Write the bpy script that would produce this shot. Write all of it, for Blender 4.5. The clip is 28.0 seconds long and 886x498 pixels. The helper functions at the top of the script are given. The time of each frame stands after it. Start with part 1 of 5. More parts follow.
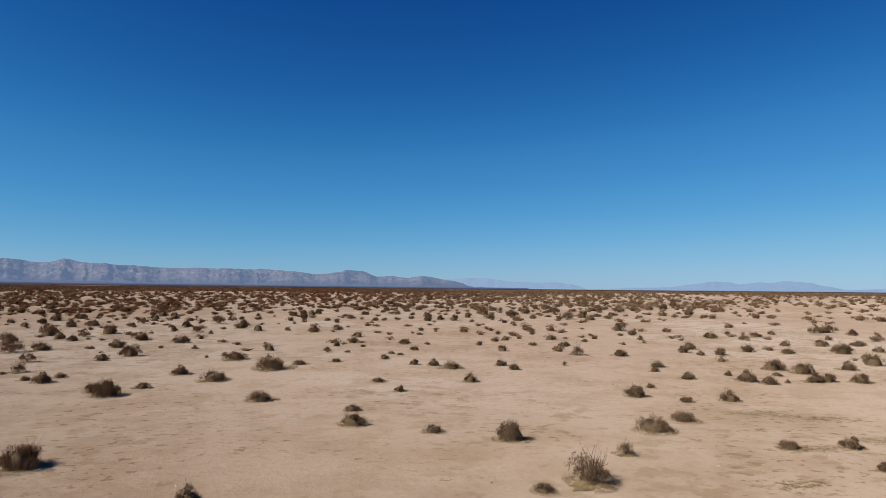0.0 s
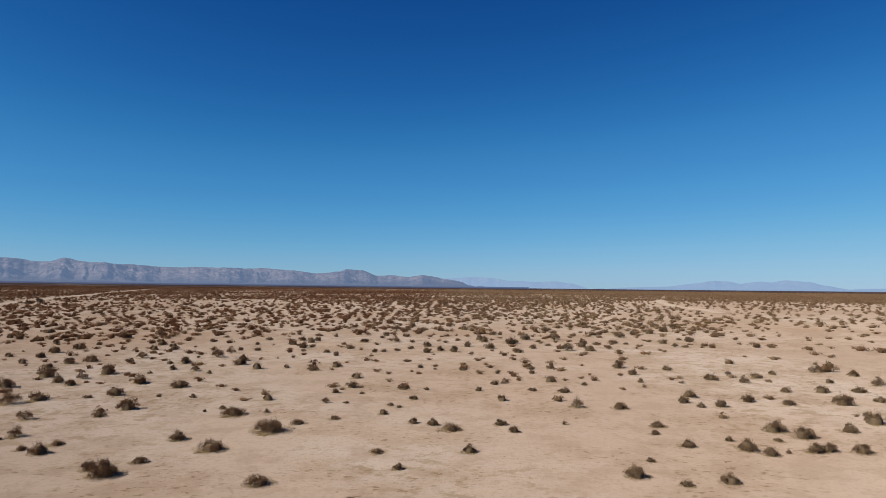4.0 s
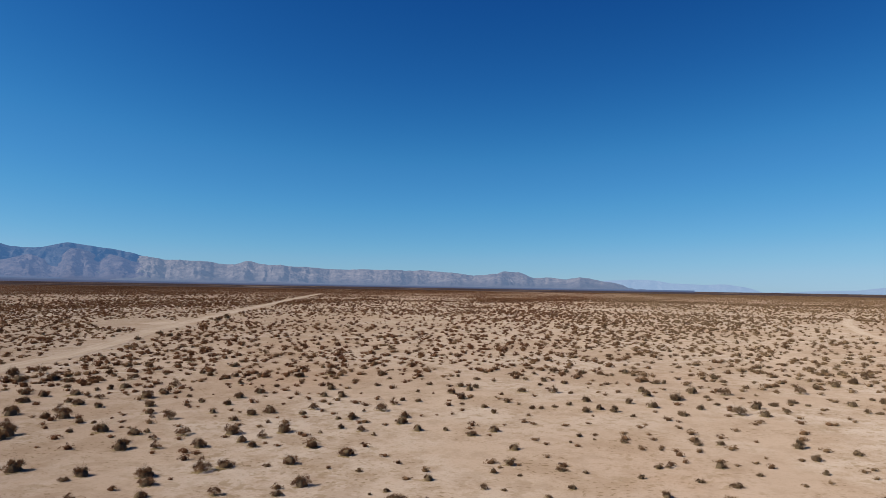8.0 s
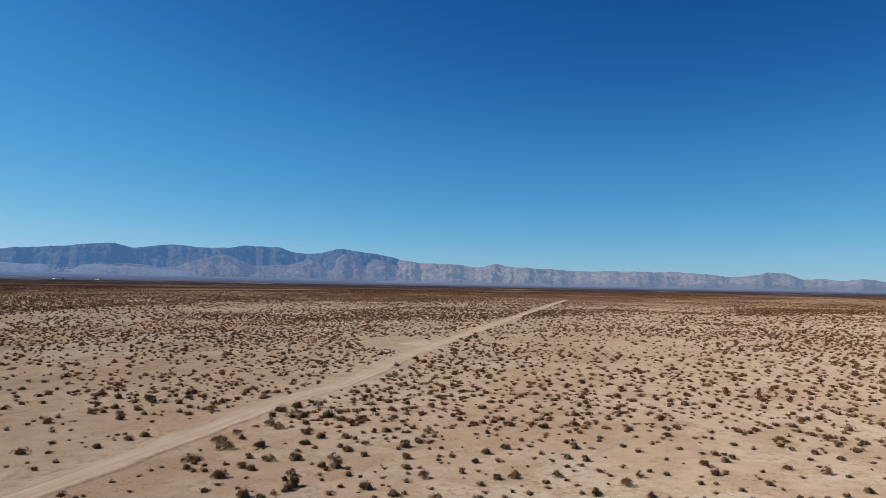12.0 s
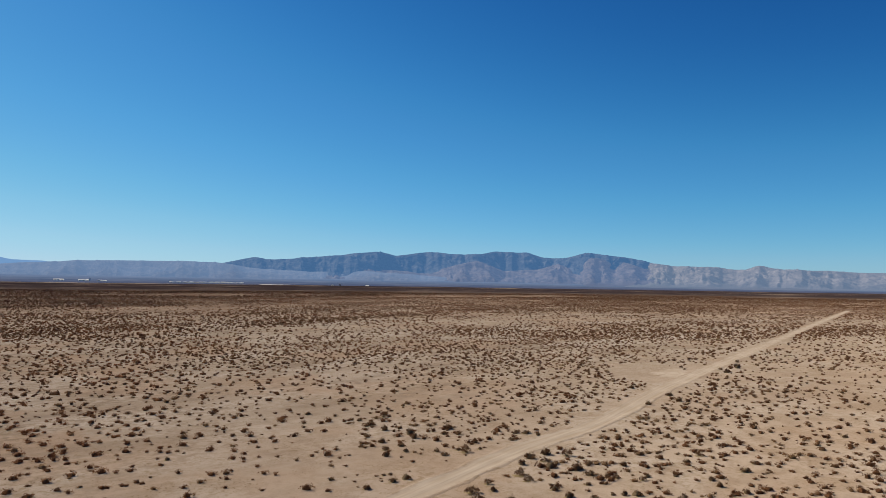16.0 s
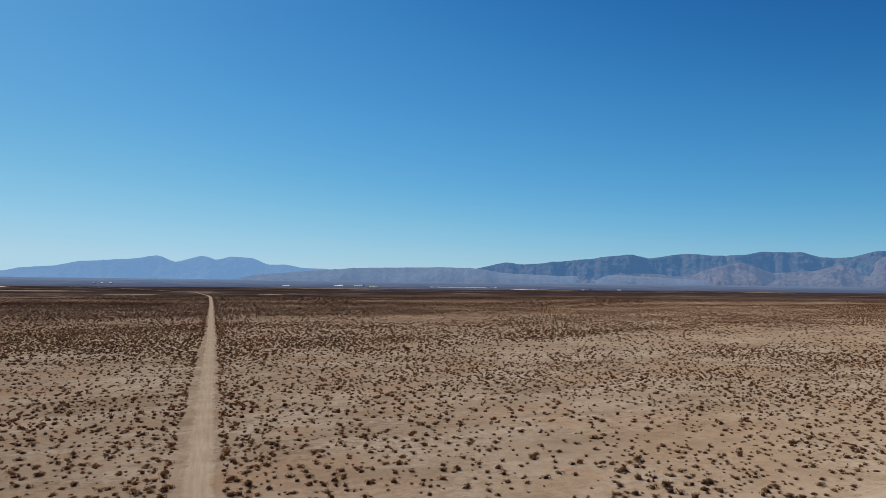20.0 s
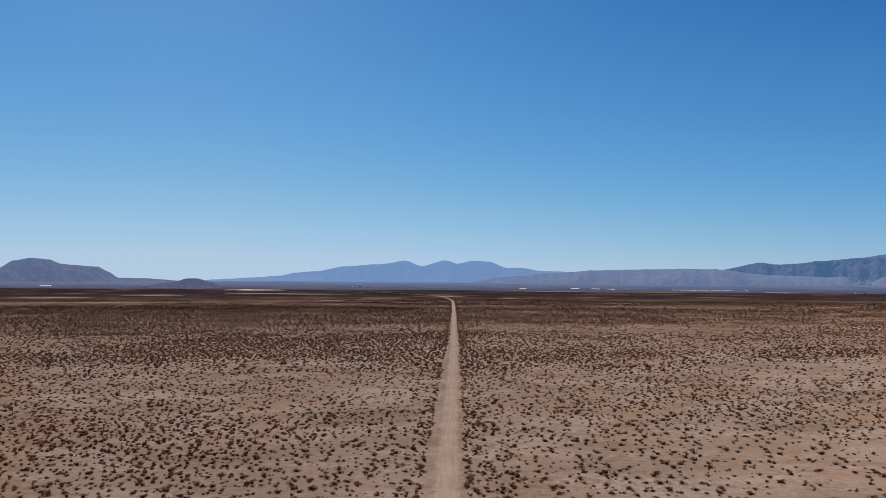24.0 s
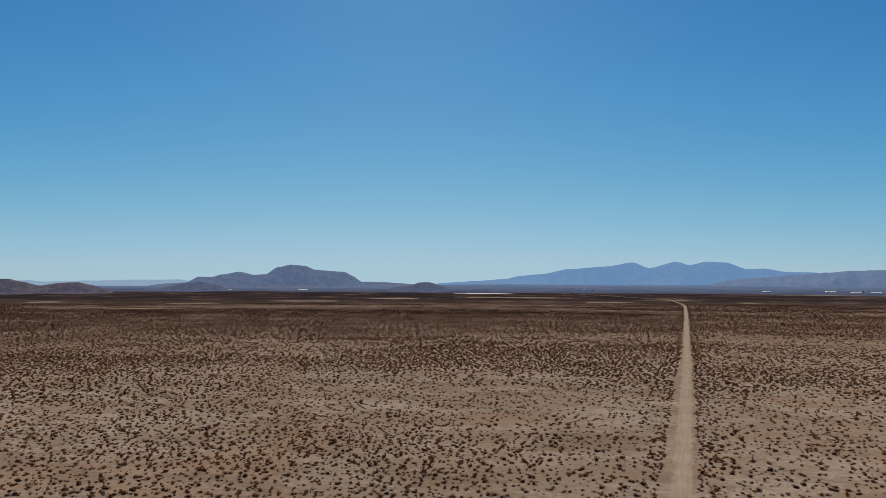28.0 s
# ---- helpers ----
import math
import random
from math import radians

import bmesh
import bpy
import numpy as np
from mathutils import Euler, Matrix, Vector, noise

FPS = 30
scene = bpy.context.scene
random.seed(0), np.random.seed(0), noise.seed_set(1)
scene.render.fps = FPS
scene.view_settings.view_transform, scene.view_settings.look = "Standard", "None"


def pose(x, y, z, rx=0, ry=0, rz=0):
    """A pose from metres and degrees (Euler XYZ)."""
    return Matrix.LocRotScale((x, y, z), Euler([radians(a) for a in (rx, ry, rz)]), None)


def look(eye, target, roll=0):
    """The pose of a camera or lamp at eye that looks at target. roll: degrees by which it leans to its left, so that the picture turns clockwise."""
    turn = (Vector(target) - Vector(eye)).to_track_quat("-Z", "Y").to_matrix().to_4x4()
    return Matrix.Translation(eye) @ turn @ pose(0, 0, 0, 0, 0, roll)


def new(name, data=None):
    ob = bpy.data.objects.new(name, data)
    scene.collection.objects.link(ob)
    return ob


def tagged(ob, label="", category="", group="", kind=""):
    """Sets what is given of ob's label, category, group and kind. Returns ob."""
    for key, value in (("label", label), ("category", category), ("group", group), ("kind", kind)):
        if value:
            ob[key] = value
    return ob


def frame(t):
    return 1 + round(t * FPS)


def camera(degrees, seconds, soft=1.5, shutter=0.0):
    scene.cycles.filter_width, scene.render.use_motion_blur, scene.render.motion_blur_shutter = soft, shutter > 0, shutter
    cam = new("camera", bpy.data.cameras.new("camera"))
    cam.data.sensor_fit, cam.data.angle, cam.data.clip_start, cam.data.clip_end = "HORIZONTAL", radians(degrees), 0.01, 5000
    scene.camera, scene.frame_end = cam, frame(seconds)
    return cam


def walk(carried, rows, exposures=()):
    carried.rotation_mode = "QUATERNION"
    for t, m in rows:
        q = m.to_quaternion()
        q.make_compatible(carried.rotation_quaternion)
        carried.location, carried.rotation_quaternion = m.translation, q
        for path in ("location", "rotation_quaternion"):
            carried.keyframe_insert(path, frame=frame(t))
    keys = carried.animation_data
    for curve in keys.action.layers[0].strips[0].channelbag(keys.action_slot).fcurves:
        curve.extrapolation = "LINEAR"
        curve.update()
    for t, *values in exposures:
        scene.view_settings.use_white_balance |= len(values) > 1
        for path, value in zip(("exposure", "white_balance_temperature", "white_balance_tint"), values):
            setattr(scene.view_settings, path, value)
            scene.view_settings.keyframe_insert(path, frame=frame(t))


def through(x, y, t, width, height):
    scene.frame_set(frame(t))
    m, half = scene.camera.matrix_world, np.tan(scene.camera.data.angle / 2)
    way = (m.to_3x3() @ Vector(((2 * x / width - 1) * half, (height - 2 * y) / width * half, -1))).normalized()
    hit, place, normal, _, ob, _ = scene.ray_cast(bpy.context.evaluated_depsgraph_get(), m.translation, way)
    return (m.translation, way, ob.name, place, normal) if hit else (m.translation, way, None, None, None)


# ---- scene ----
cam = camera(65.04, 28.0, soft=0.8)

# seconds, eye x, y, z, yaw to the left, pitch, lean: a drone that climbs on the spot and turns left
PATH = [
    (0, 0.00, 0.00, 4.00, 0.04, 3.26, 0.56),
    (0.5, -0.00, -0.01, 4.17, 0.03, 3.26, 0.54),
    (1, -0.01, 0.01, 4.44, 0.02, 3.26, 0.54),
    (1.5, 0.01, 0.01, 4.77, 0.02, 3.25, 0.54),
    (2, 0.03, 0.01, 5.12, 0.03, 3.21, 0.55),
    (2.5, 0.03, 0.02, 5.50, 0.04, 3.17, 0.56),
    (3.5, 0.03, 0.03, 6.33, 0.04, 3.16, 0.57),
    (4.2, 0.02, 0.03, 6.94, 0.07, 3.16, 0.58),
    (4.5, 0.02, 0.03, 7.21, 0.36, 3.16, 0.58),
    (5, 0.02, 0.01, 7.71, 1.37, 3.17, 0.62),
    (5.5, -0.01, 0.01, 8.28, 2.35, 3.17, 0.66),
    (6, -0.05, 0.00, 8.88, 3.37, 3.16, 0.69),
    (6.5, -0.06, -0.01, 9.47, 5.54, 3.16, 0.76),
    (7, -0.05, -0.03, 10.08, 8.02, 3.15, 0.82),
    (7.5, -0.02, -0.06, 10.72, 10.49, 3.13, 0.86),
    (8, -0.03, -0.06, 11.37, 12.92, 3.12, 0.89),
    (8.5, -0.03, -0.00, 11.99, 15.38, 3.11, 0.93),
    (9, -0.06, 0.00, 12.68, 17.78, 3.08, 0.94),
    (9.5, -0.01, -0.01, 13.37, 20.26, 3.02, 0.95),
    (10, 0.06, -0.03, 14.09, 22.83, 2.99, 0.99),
    (10.5, 0.13, -0.09, 14.80, 25.32, 2.98, 1.00),
    (11, 0.20, -0.13, 15.52, 27.86, 2.93, 1.00),
    (11.5, 0.26, -0.19, 16.24, 30.38, 2.92, 0.99),
    (12, 0.33, -0.25, 16.96, 32.90, 2.90, 0.97),
    (12.5, 0.39, -0.28, 17.69, 35.41, 2.90, 0.94),
    (14.5, 0.65, -0.31, 20.50, 45.54, 2.88, 0.74),
    (15, 0.70, -0.22, 21.22, 48.09, 2.88, 0.74),
    (15.5, 0.68, -0.16, 21.94, 50.62, 2.89, 0.72),
    (16, 0.61, -0.15, 22.62, 53.11, 2.90, 0.70),
    (16.5, 0.53, -0.12, 23.31, 55.63, 2.91, 0.69),
    (17, 0.47, -0.07, 23.98, 58.17, 2.92, 0.67),
    (17.5, 0.43, -0.04, 24.67, 60.73, 2.93, 0.64),
    (18, 0.44, -0.08, 25.39, 63.27, 2.98, 0.60),
    (18.5, 0.56, -0.09, 26.14, 65.85, 2.98, 0.57),
    (19, 0.80, -0.06, 26.94, 68.39, 2.99, 0.52),
    (19.5, 1.05, -0.05, 27.73, 70.92, 2.98, 0.45),
    (20, 1.25, -0.03, 28.54, 73.50, 2.98, 0.39),
    (20.5, 1.39, -0.03, 29.37, 76.03, 2.96, 0.35),
    (21, 1.49, -0.01, 30.18, 78.60, 2.94, 0.34),
    (21.5, 1.58, 0.03, 30.97, 80.96, 2.94, 0.35),
    (23.5, 1.66, 0.01, 33.78, 90.35, 2.99, 0.27),
    (24, 1.60, -0.03, 34.46, 92.77, 3.02, 0.26),
    (24.5, 1.51, -0.02, 35.13, 95.34, 3.02, 0.27),
    (25, 1.39, 0.03, 35.81, 97.87, 3.01, 0.28),
    (25.5, 1.27, 0.08, 36.49, 100.50, 3.01, 0.30),
    (26, 1.18, 0.09, 37.16, 103.06, 3.01, 0.33),
    (26.5, 1.12, 0.10, 37.83, 105.69, 2.97, 0.34),
    (27, 1.09, 0.13, 38.51, 108.34, 3.03, 0.30),
    (27.5, 1.06, 0.22, 39.19, 110.81, 3.10, 0.24),
    (27.6, 1.06, 0.23, 39.32, 111.02, 3.11, 0.22),
    (28, 1.05, 0.30, 39.85, 111.12, 3.13, 0.14),
]


def aim(x, y, z, yaw, pitch, lean):
    a, p = radians(yaw), radians(pitch)
    way = Vector((-math.sin(a) * math.cos(p), math.cos(a) * math.cos(p), math.sin(p)))
    return look((x, y, z), Vector((x, y, z)) + way * 100, lean)


# seconds, stops, kelvin, tint: the sun's veil tints the picture for a moment
EXPOSURES = [(0, 0.92, 6450, 10), (5, 0.94, 6500, 10), (8, 1.01, 6550, 9), (12, 1.08, 6750, 7), (17, 1.14, 6950, 5), (21, 1.01, 7000, 5), (23.2, 0.95, 7050, 10), (24, 0.96, 7050, 18), (24.5, 0.9, 7200, 26), (25.1, 0.87, 7250, 25), (26, 0.84, 7200, 14), (27, 0.84, 7200, 10), (28, 0.84, 7150, 7)]
walk(cam, [(t, aim(*row)) for t, *row in PATH], exposures=EXPOSURES)

# ---- light ----
SUN_BEARING, SUN_HEIGHT = radians(114), radians(39)  # bearings count to the left from +y
world = bpy.data.worlds.new("desert_sky")
scene.world = world
world.use_nodes = True
nt = world.node_tree
sky = nt.nodes.new("ShaderNodeTexSky")
sky.sky_type, sky.sun_disc = "NISHITA", False
sky.sun_elevation, sky.sun_rotation = SUN_HEIGHT, -SUN_BEARING
sky.altitude, sky.air_density, sky.dust_density, sky.ozone_density = 800, 0.8, 0.25, 3.2
nt.nodes["Background"].inputs["Strength"].default_value = 0.06
# the clear dry sky is deeper and steeper than the plain model: each channel gets its own power and gain
split, join = nt.nodes.new("ShaderNodeSeparateColor"), nt.nodes.new("ShaderNodeCombineColor")
nt.links.new(sky.outputs[0], split.inputs[0])
ends = []
for channel, (power, gain) in enumerate(((1.8, 0.60), (1.2, 0.65), (0.95, 0.76))):
    steps = [nt.nodes.new("ShaderNodeMath") for _ in range(3)]
    for step, (how, value) in zip(steps, (("MULTIPLY", 0.1), ("POWER", power), ("MULTIPLY", 10 * gain))):
        step.operation, step.inputs[1].default_value = how, value
    nt.links.new(split.outputs[channel], steps[0].inputs[0])
    nt.links.new(steps[0].outputs[0], steps[1].inputs[0])
    nt.links.new(steps[1].outputs[0], steps[2].inputs[0])
    ends.append(steps[2])
# the thick air over the horizon scatters more blue
glow = [nt.nodes.new("ShaderNodeMath") for _ in range(4)]
for step, (how, value) in zip(glow, (("MULTIPLY", 0.1), ("POWER", 3.0), ("MULTIPLY", 1.0), ("ADD", 0.0))):
    step.operation, step.inputs[1].default_value = how, value
nt.links.new(split.outputs[1], glow[0].inputs[0])
for a, b in zip(glow, glow[1:]):
    nt.links.new(a.outputs[0], b.inputs[0])
nt.links.new(ends[2].outputs[0], glow[3].inputs[1])
# and levels the brightness off between the middle of the sky and its rim
SKY_LEVELS = (
    [(0.0, 0.0), (0.0061, 0.0043), (0.0101, 0.0086), (0.0169, 0.0194), (0.0277, 0.0394), (0.068, 0.0938), (0.1356, 0.1736), (0.228, 0.2463), (0.3969, 0.3254), (0.6547, 0.347)],
    [(0.0, 0.0), (0.0393, 0.0259), (0.0628, 0.0503), (0.0931, 0.0931), (0.1463, 0.18), (0.221, 0.2652), (0.3099, 0.344), (0.3969, 0.4048), (0.5309, 0.4725), (0.7017, 0.5193)],
    [(0.0, 0.0), (0.1633, 0.1388), (0.2652, 0.2573), (0.3272, 0.3403), (0.3969, 0.4326), (0.4584, 0.495), (0.5604, 0.5716), (0.6352, 0.6034), (0.7224, 0.6285), (0.8696, 0.6783)],
)
for channel, levels in enumerate(SKY_LEVELS):
    small, ramp, large = nt.nodes.new("ShaderNodeMath"), nt.nodes.new("ShaderNodeValToRGB"), nt.nodes.new("ShaderNodeMath")
    small.operation = large.operation = "MULTIPLY"
    small.inputs[1].default_value, large.inputs[1].default_value = 0.1, 10.0
    stops = ramp.color_ramp.elements
    while len(stops) < len(levels):
        stops.new(0.5)
    for stop, (at, value) in zip(stops, levels):
        stop.position, stop.color = at, (value, value, value, 1)
    nt.links.new((ends + glow)[channel if channel < 2 else -1].outputs[0], small.inputs[0])
    nt.links.new(small.outputs[0], ramp.inputs[0])
    nt.links.new(ramp.outputs[0], large.inputs[0])
    nt.links.new(large.outputs[0], join.inputs[channel])
nt.links.new(join.outputs[0], nt.nodes["Background"].inputs["Color"])

sun = new("sun", bpy.data.lights.new("sun", "SUN"))
sun.data.energy, sun.data.angle, sun.data.color = 5.0, radians(0.53), (1.0, 0.91, 0.77)
toward = Vector((-math.sin(SUN_BEARING) * math.cos(SUN_HEIGHT), math.cos(SUN_BEARING) * math.cos(SUN_HEIGHT), math.sin(SUN_HEIGHT)))
sun.matrix_world = look(toward * 60, (0, 0, 0))


# ---- materials ----
class Nodes:
    """A small builder for node materials."""

    def __init__(self, name, rough=0.9, metal=0.0, spec=0.2):
        self.mat = bpy.data.materials.new(name)
        self.mat.use_nodes = True
        self.tree = self.mat.node_tree
        self.bsdf = self.tree.nodes["Principled BSDF"]
        self.bsdf.inputs["Roughness"].default_value = rough
        self.bsdf.inputs["Metallic"].default_value = metal
        self.bsdf.inputs["Specular IOR Level"].default_value = spec
        self.bsdf.inputs["Diffuse Roughness"].default_value = 0.42 if rough > 0.9 else 0.2
        self.place = self.tree.nodes.new("ShaderNodeNewGeometry").outputs["Position"]

    def put(self, socket, value):
        if hasattr(value, "is_output"):
            self.tree.links.new(value, socket)
        else:
            socket.default_value = value

    def noise(self, scale, detail=4.0, rough=0.55, stretch=(1, 1, 1), vector=None):
        node = self.tree.nodes.new("ShaderNodeTexNoise")
        node.inputs["Scale"].default_value = scale
        node.inputs["Detail"].default_value = detail
        node.inputs["Roughness"].default_value = rough
        at = self.tree.nodes.new("ShaderNodeVectorMath")
        at.operation = "MULTIPLY"
        at.inputs[1].default_value = stretch
        self.tree.links.new(vector or self.place, at.inputs[0])
        self.tree.links.new(at.outputs[0], node.inputs["Vector"])
        return node.outputs[0]

    def ramp(self, value, *stops):
        """stops: (position, colour or grey)."""
        node = self.tree.nodes.new("ShaderNodeValToRGB")
        ends = node.color_ramp.elements
        while len(ends) < len(stops):
            ends.new(0.5)
        for end, (at, shade) in zip(ends, stops):
            end.position = at
            end.color = (shade, shade, shade, 1) if isinstance(shade, (int, float)) else (*shade, 1)
        self.put(node.inputs[0], value)
        return node.outputs[0]

    def mix(self, factor, a, b, how="MIX"):
        node = self.tree.nodes.new("ShaderNodeMix")
        node.data_type, node.blend_type = "RGBA", how
        self.put(node.inputs[0], factor)
        for socket, value in ((node.inputs[6], a), (node.inputs[7], b)):
            self.put(socket, value if hasattr(value, "is_output") or len(value) == 4 else (*value, 1))
        return node.outputs[2]

    def math(self, how, a, b=0.0):
        node = self.tree.nodes.new("ShaderNodeMath")
        node.operation = how
        self.put(node.inputs[0], a)
        self.put(node.inputs[1], b)
        return node.outputs[0]

    def reach(self, near, far):
        """0 inside near metres from the middle of the place, 1 beyond far."""
        flat = self.tree.nodes.new("ShaderNodeVectorMath")
        flat.operation = "LENGTH"
        self.tree.links.new(self.place, flat.inputs[0])
        node = self.tree.nodes.new("ShaderNodeMapRange")
        node.interpolation_type = "SMOOTHSTEP"
        node.inputs[1].default_value, node.inputs[2].default_value = near, far
        ragged = self.math("MULTIPLY", self.math("SUBTRACT", self.noise(0.0035, 5, 0.6), 0.5), (near + far) * 0.3)
        self.tree.links.new(self.math("ADD", flat.outputs["Value"], ragged), node.inputs[0])
        return node.outputs[0]

    def westward(self, start, end, way=(-0.77, -0.64, 0)):
        """0 to 1 towards the thicker brush in the west of the plain."""
        node = self.tree.nodes.new("ShaderNodeVectorMath")
        node.operation = "DOT_PRODUCT"
        node.inputs[1].default_value = way
        self.tree.links.new(self.place, node.inputs[0])
        out = self.tree.nodes.new("ShaderNodeMapRange")
        out.interpolation_type = "SMOOTHSTEP"
        out.inputs[1].default_value, out.inputs[2].default_value = start, end
        self.tree.links.new(node.outputs["Value"], out.inputs[0])
        return out.outputs[0]

    def random(self, island=False):
        if island:
            return self.tree.nodes.new("ShaderNodeNewGeometry").outputs["Random Per Island"]
        return self.tree.nodes.new("ShaderNodeObjectInfo").outputs["Random"]

    def bump(self, height, strength, distance):
        node = self.tree.nodes.new("ShaderNodeBump")
        node.inputs["Strength"].default_value = strength
        node.inputs["Distance"].default_value = distance
        self.put(node.inputs["Height"], height)
        self.tree.links.new(node.outputs[0], self.bsdf.inputs["Normal"])

    def leafy(self, value, through=0.4):
        """A leaf's surface: part of the light passes through it."""
        thin, both = self.tree.nodes.new("ShaderNodeBsdfTranslucent"), self.tree.nodes.new("ShaderNodeMixShader")
        both.inputs[0].default_value = through
        self.put(thin.inputs[0], value)
        self.tree.links.new(self.bsdf.outputs[0], both.inputs[1])
        self.tree.links.new(thin.outputs[0], both.inputs[2])
        self.tree.links.new(both.outputs[0], self.tree.nodes["Material Output"].inputs["Surface"])
        return self.colour(value)

    def colour(self, value):
        self.put(self.bsdf.inputs["Base Color"], value if hasattr(value, "is_output") else (*value, 1))
        return self.mat


def sand_tone(m):
    """Pale sand with a crust, rusty stretches and dry litter, greyer and more mottled to the west."""
    broad = m.ramp(m.noise(0.018, 5), (0.40, (0.262, 0.205, 0.164)), (0.5, (0.236, 0.180, 0.142)), (0.60, (0.200, 0.146, 0.112)))
    patch = m.mix(m.ramp(m.noise(0.07, 6, 0.62), (0.46, 0.0), (0.58, 0.85)), broad, (0.280, 0.236, 0.204))
    patch = m.mix(m.ramp(m.noise(0.16, 6, 0.68), (0.50, 0.0), (0.60, 0.6)), patch, (0.176, 0.124, 0.088))
    rusty = m.mix(m.ramp(m.noise(0.035, 6, 0.62), (0.51, 0.0), (0.62, 0.5)), patch, (0.208, 0.130, 0.084))
    west = m.westward(20, 130, (-0.98, -0.2, 0))
    grey = m.ramp(m.noise(0.05, 6, 0.66, (1.0, 0.4, 1.0)), (0.42, (0.190, 0.149, 0.122)), (0.5, (0.226, 0.183, 0.155)), (0.58, (0.276, 0.233, 0.204)))
    grey = m.mix(m.ramp(m.noise(0.022, 7, 0.68), (0.50, 0.0), (0.58, 0.6)), grey, (0.212, 0.132, 0.090))
    grey = m.mix(m.ramp(m.noise(0.06, 6, 0.7, (1.0, 0.35, 1.0)), (0.53, 0.0), (0.60, 0.6)), grey, (0.108, 0.078, 0.060))
    mottle = m.math("MULTIPLY", m.ramp(m.noise(0.7, 5, 0.72, (1.0, 0.7, 1.0)), (0.49, 0.0), (0.57, 0.75)), m.ramp(m.noise(0.05, 4), (0.42, 0.15), (0.56, 1.0)))
    grey = m.mix(mottle, grey, (0.104, 0.072, 0.052))
    rusty = m.mix(m.math("MULTIPLY", west, 0.95), rusty, grey)
    crust = m.mix(m.ramp(m.noise(0.5, 6, 0.7), (0.50, 0.0), (0.60, 0.45)), rusty, (0.168, 0.119, 0.086))
    fine = m.mix(m.ramp(m.noise(5.0, 6, 0.75), (0.52, 0.0), (0.62, 0.38)), crust, (0.138, 0.098, 0.070))
    grain = m.mix(m.ramp(m.noise(30.0, 3, 0.7), (0.3, 0.0), (0.75, 0.28)), fine, (0.292, 0.235, 0.194))
    brown = m.math("MULTIPLY", m.math("SUBTRACT", 1.0, m.reach(13, 27)), 0.55)
    grain = m.mix(brown, grain, m.ramp(m.noise(0.3, 5, 0.65), (0.4, (0.228, 0.170, 0.124)), (0.62, (0.178, 0.122, 0.080))))
    mats = m.math("MULTIPLY", m.ramp(m.noise(3.6, 4, 0.6, (0.75, 1.1, 1.0)), (0.585, 0.0), (0.625, 0.75)), m.ramp(m.noise(0.16, 4), (0.45, 0.06), (0.58, 1.0)))
    grain = m.mix(mats, grain, (0.112, 0.078, 0.044))
    damp = m.math("MULTIPLY", m.ramp(m.noise(1.1, 5, 0.65), (0.54, 0.0), (0.60, 0.6)), m.ramp(m.noise(0.07, 3), (0.44, 0.1), (0.56, 1.0)))
    return m.mix(damp, grain, (0.154, 0.110, 0.070))


def sand_material():
    m = Nodes("desert_sand", rough=1.0, spec=0.0)
    grain = sand_tone(m)
    scrubby = m.ramp(m.noise(0.014, 7, 0.7), (0.37, (0.088, 0.056, 0.042)), (0.50, (0.152, 0.101, 0.074)), (0.61, (0.232, 0.172, 0.132)))
    dense = m.ramp(m.noise(0.011, 7, 0.7), (0.38, (0.076, 0.047, 0.037)), (0.51, (0.132, 0.087, 0.066)), (0.66, (0.240, 0.183, 0.148)))
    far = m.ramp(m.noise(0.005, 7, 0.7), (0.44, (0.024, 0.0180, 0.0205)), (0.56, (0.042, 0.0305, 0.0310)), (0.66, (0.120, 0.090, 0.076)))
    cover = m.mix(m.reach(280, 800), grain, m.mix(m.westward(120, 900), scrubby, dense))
    m.bump(m.math("ADD", m.noise(5.0, 6, 0.7), m.math("MULTIPLY", m.noise(30.0, 3), 0.2)), 0.55, 0.05)
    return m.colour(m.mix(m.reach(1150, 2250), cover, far))


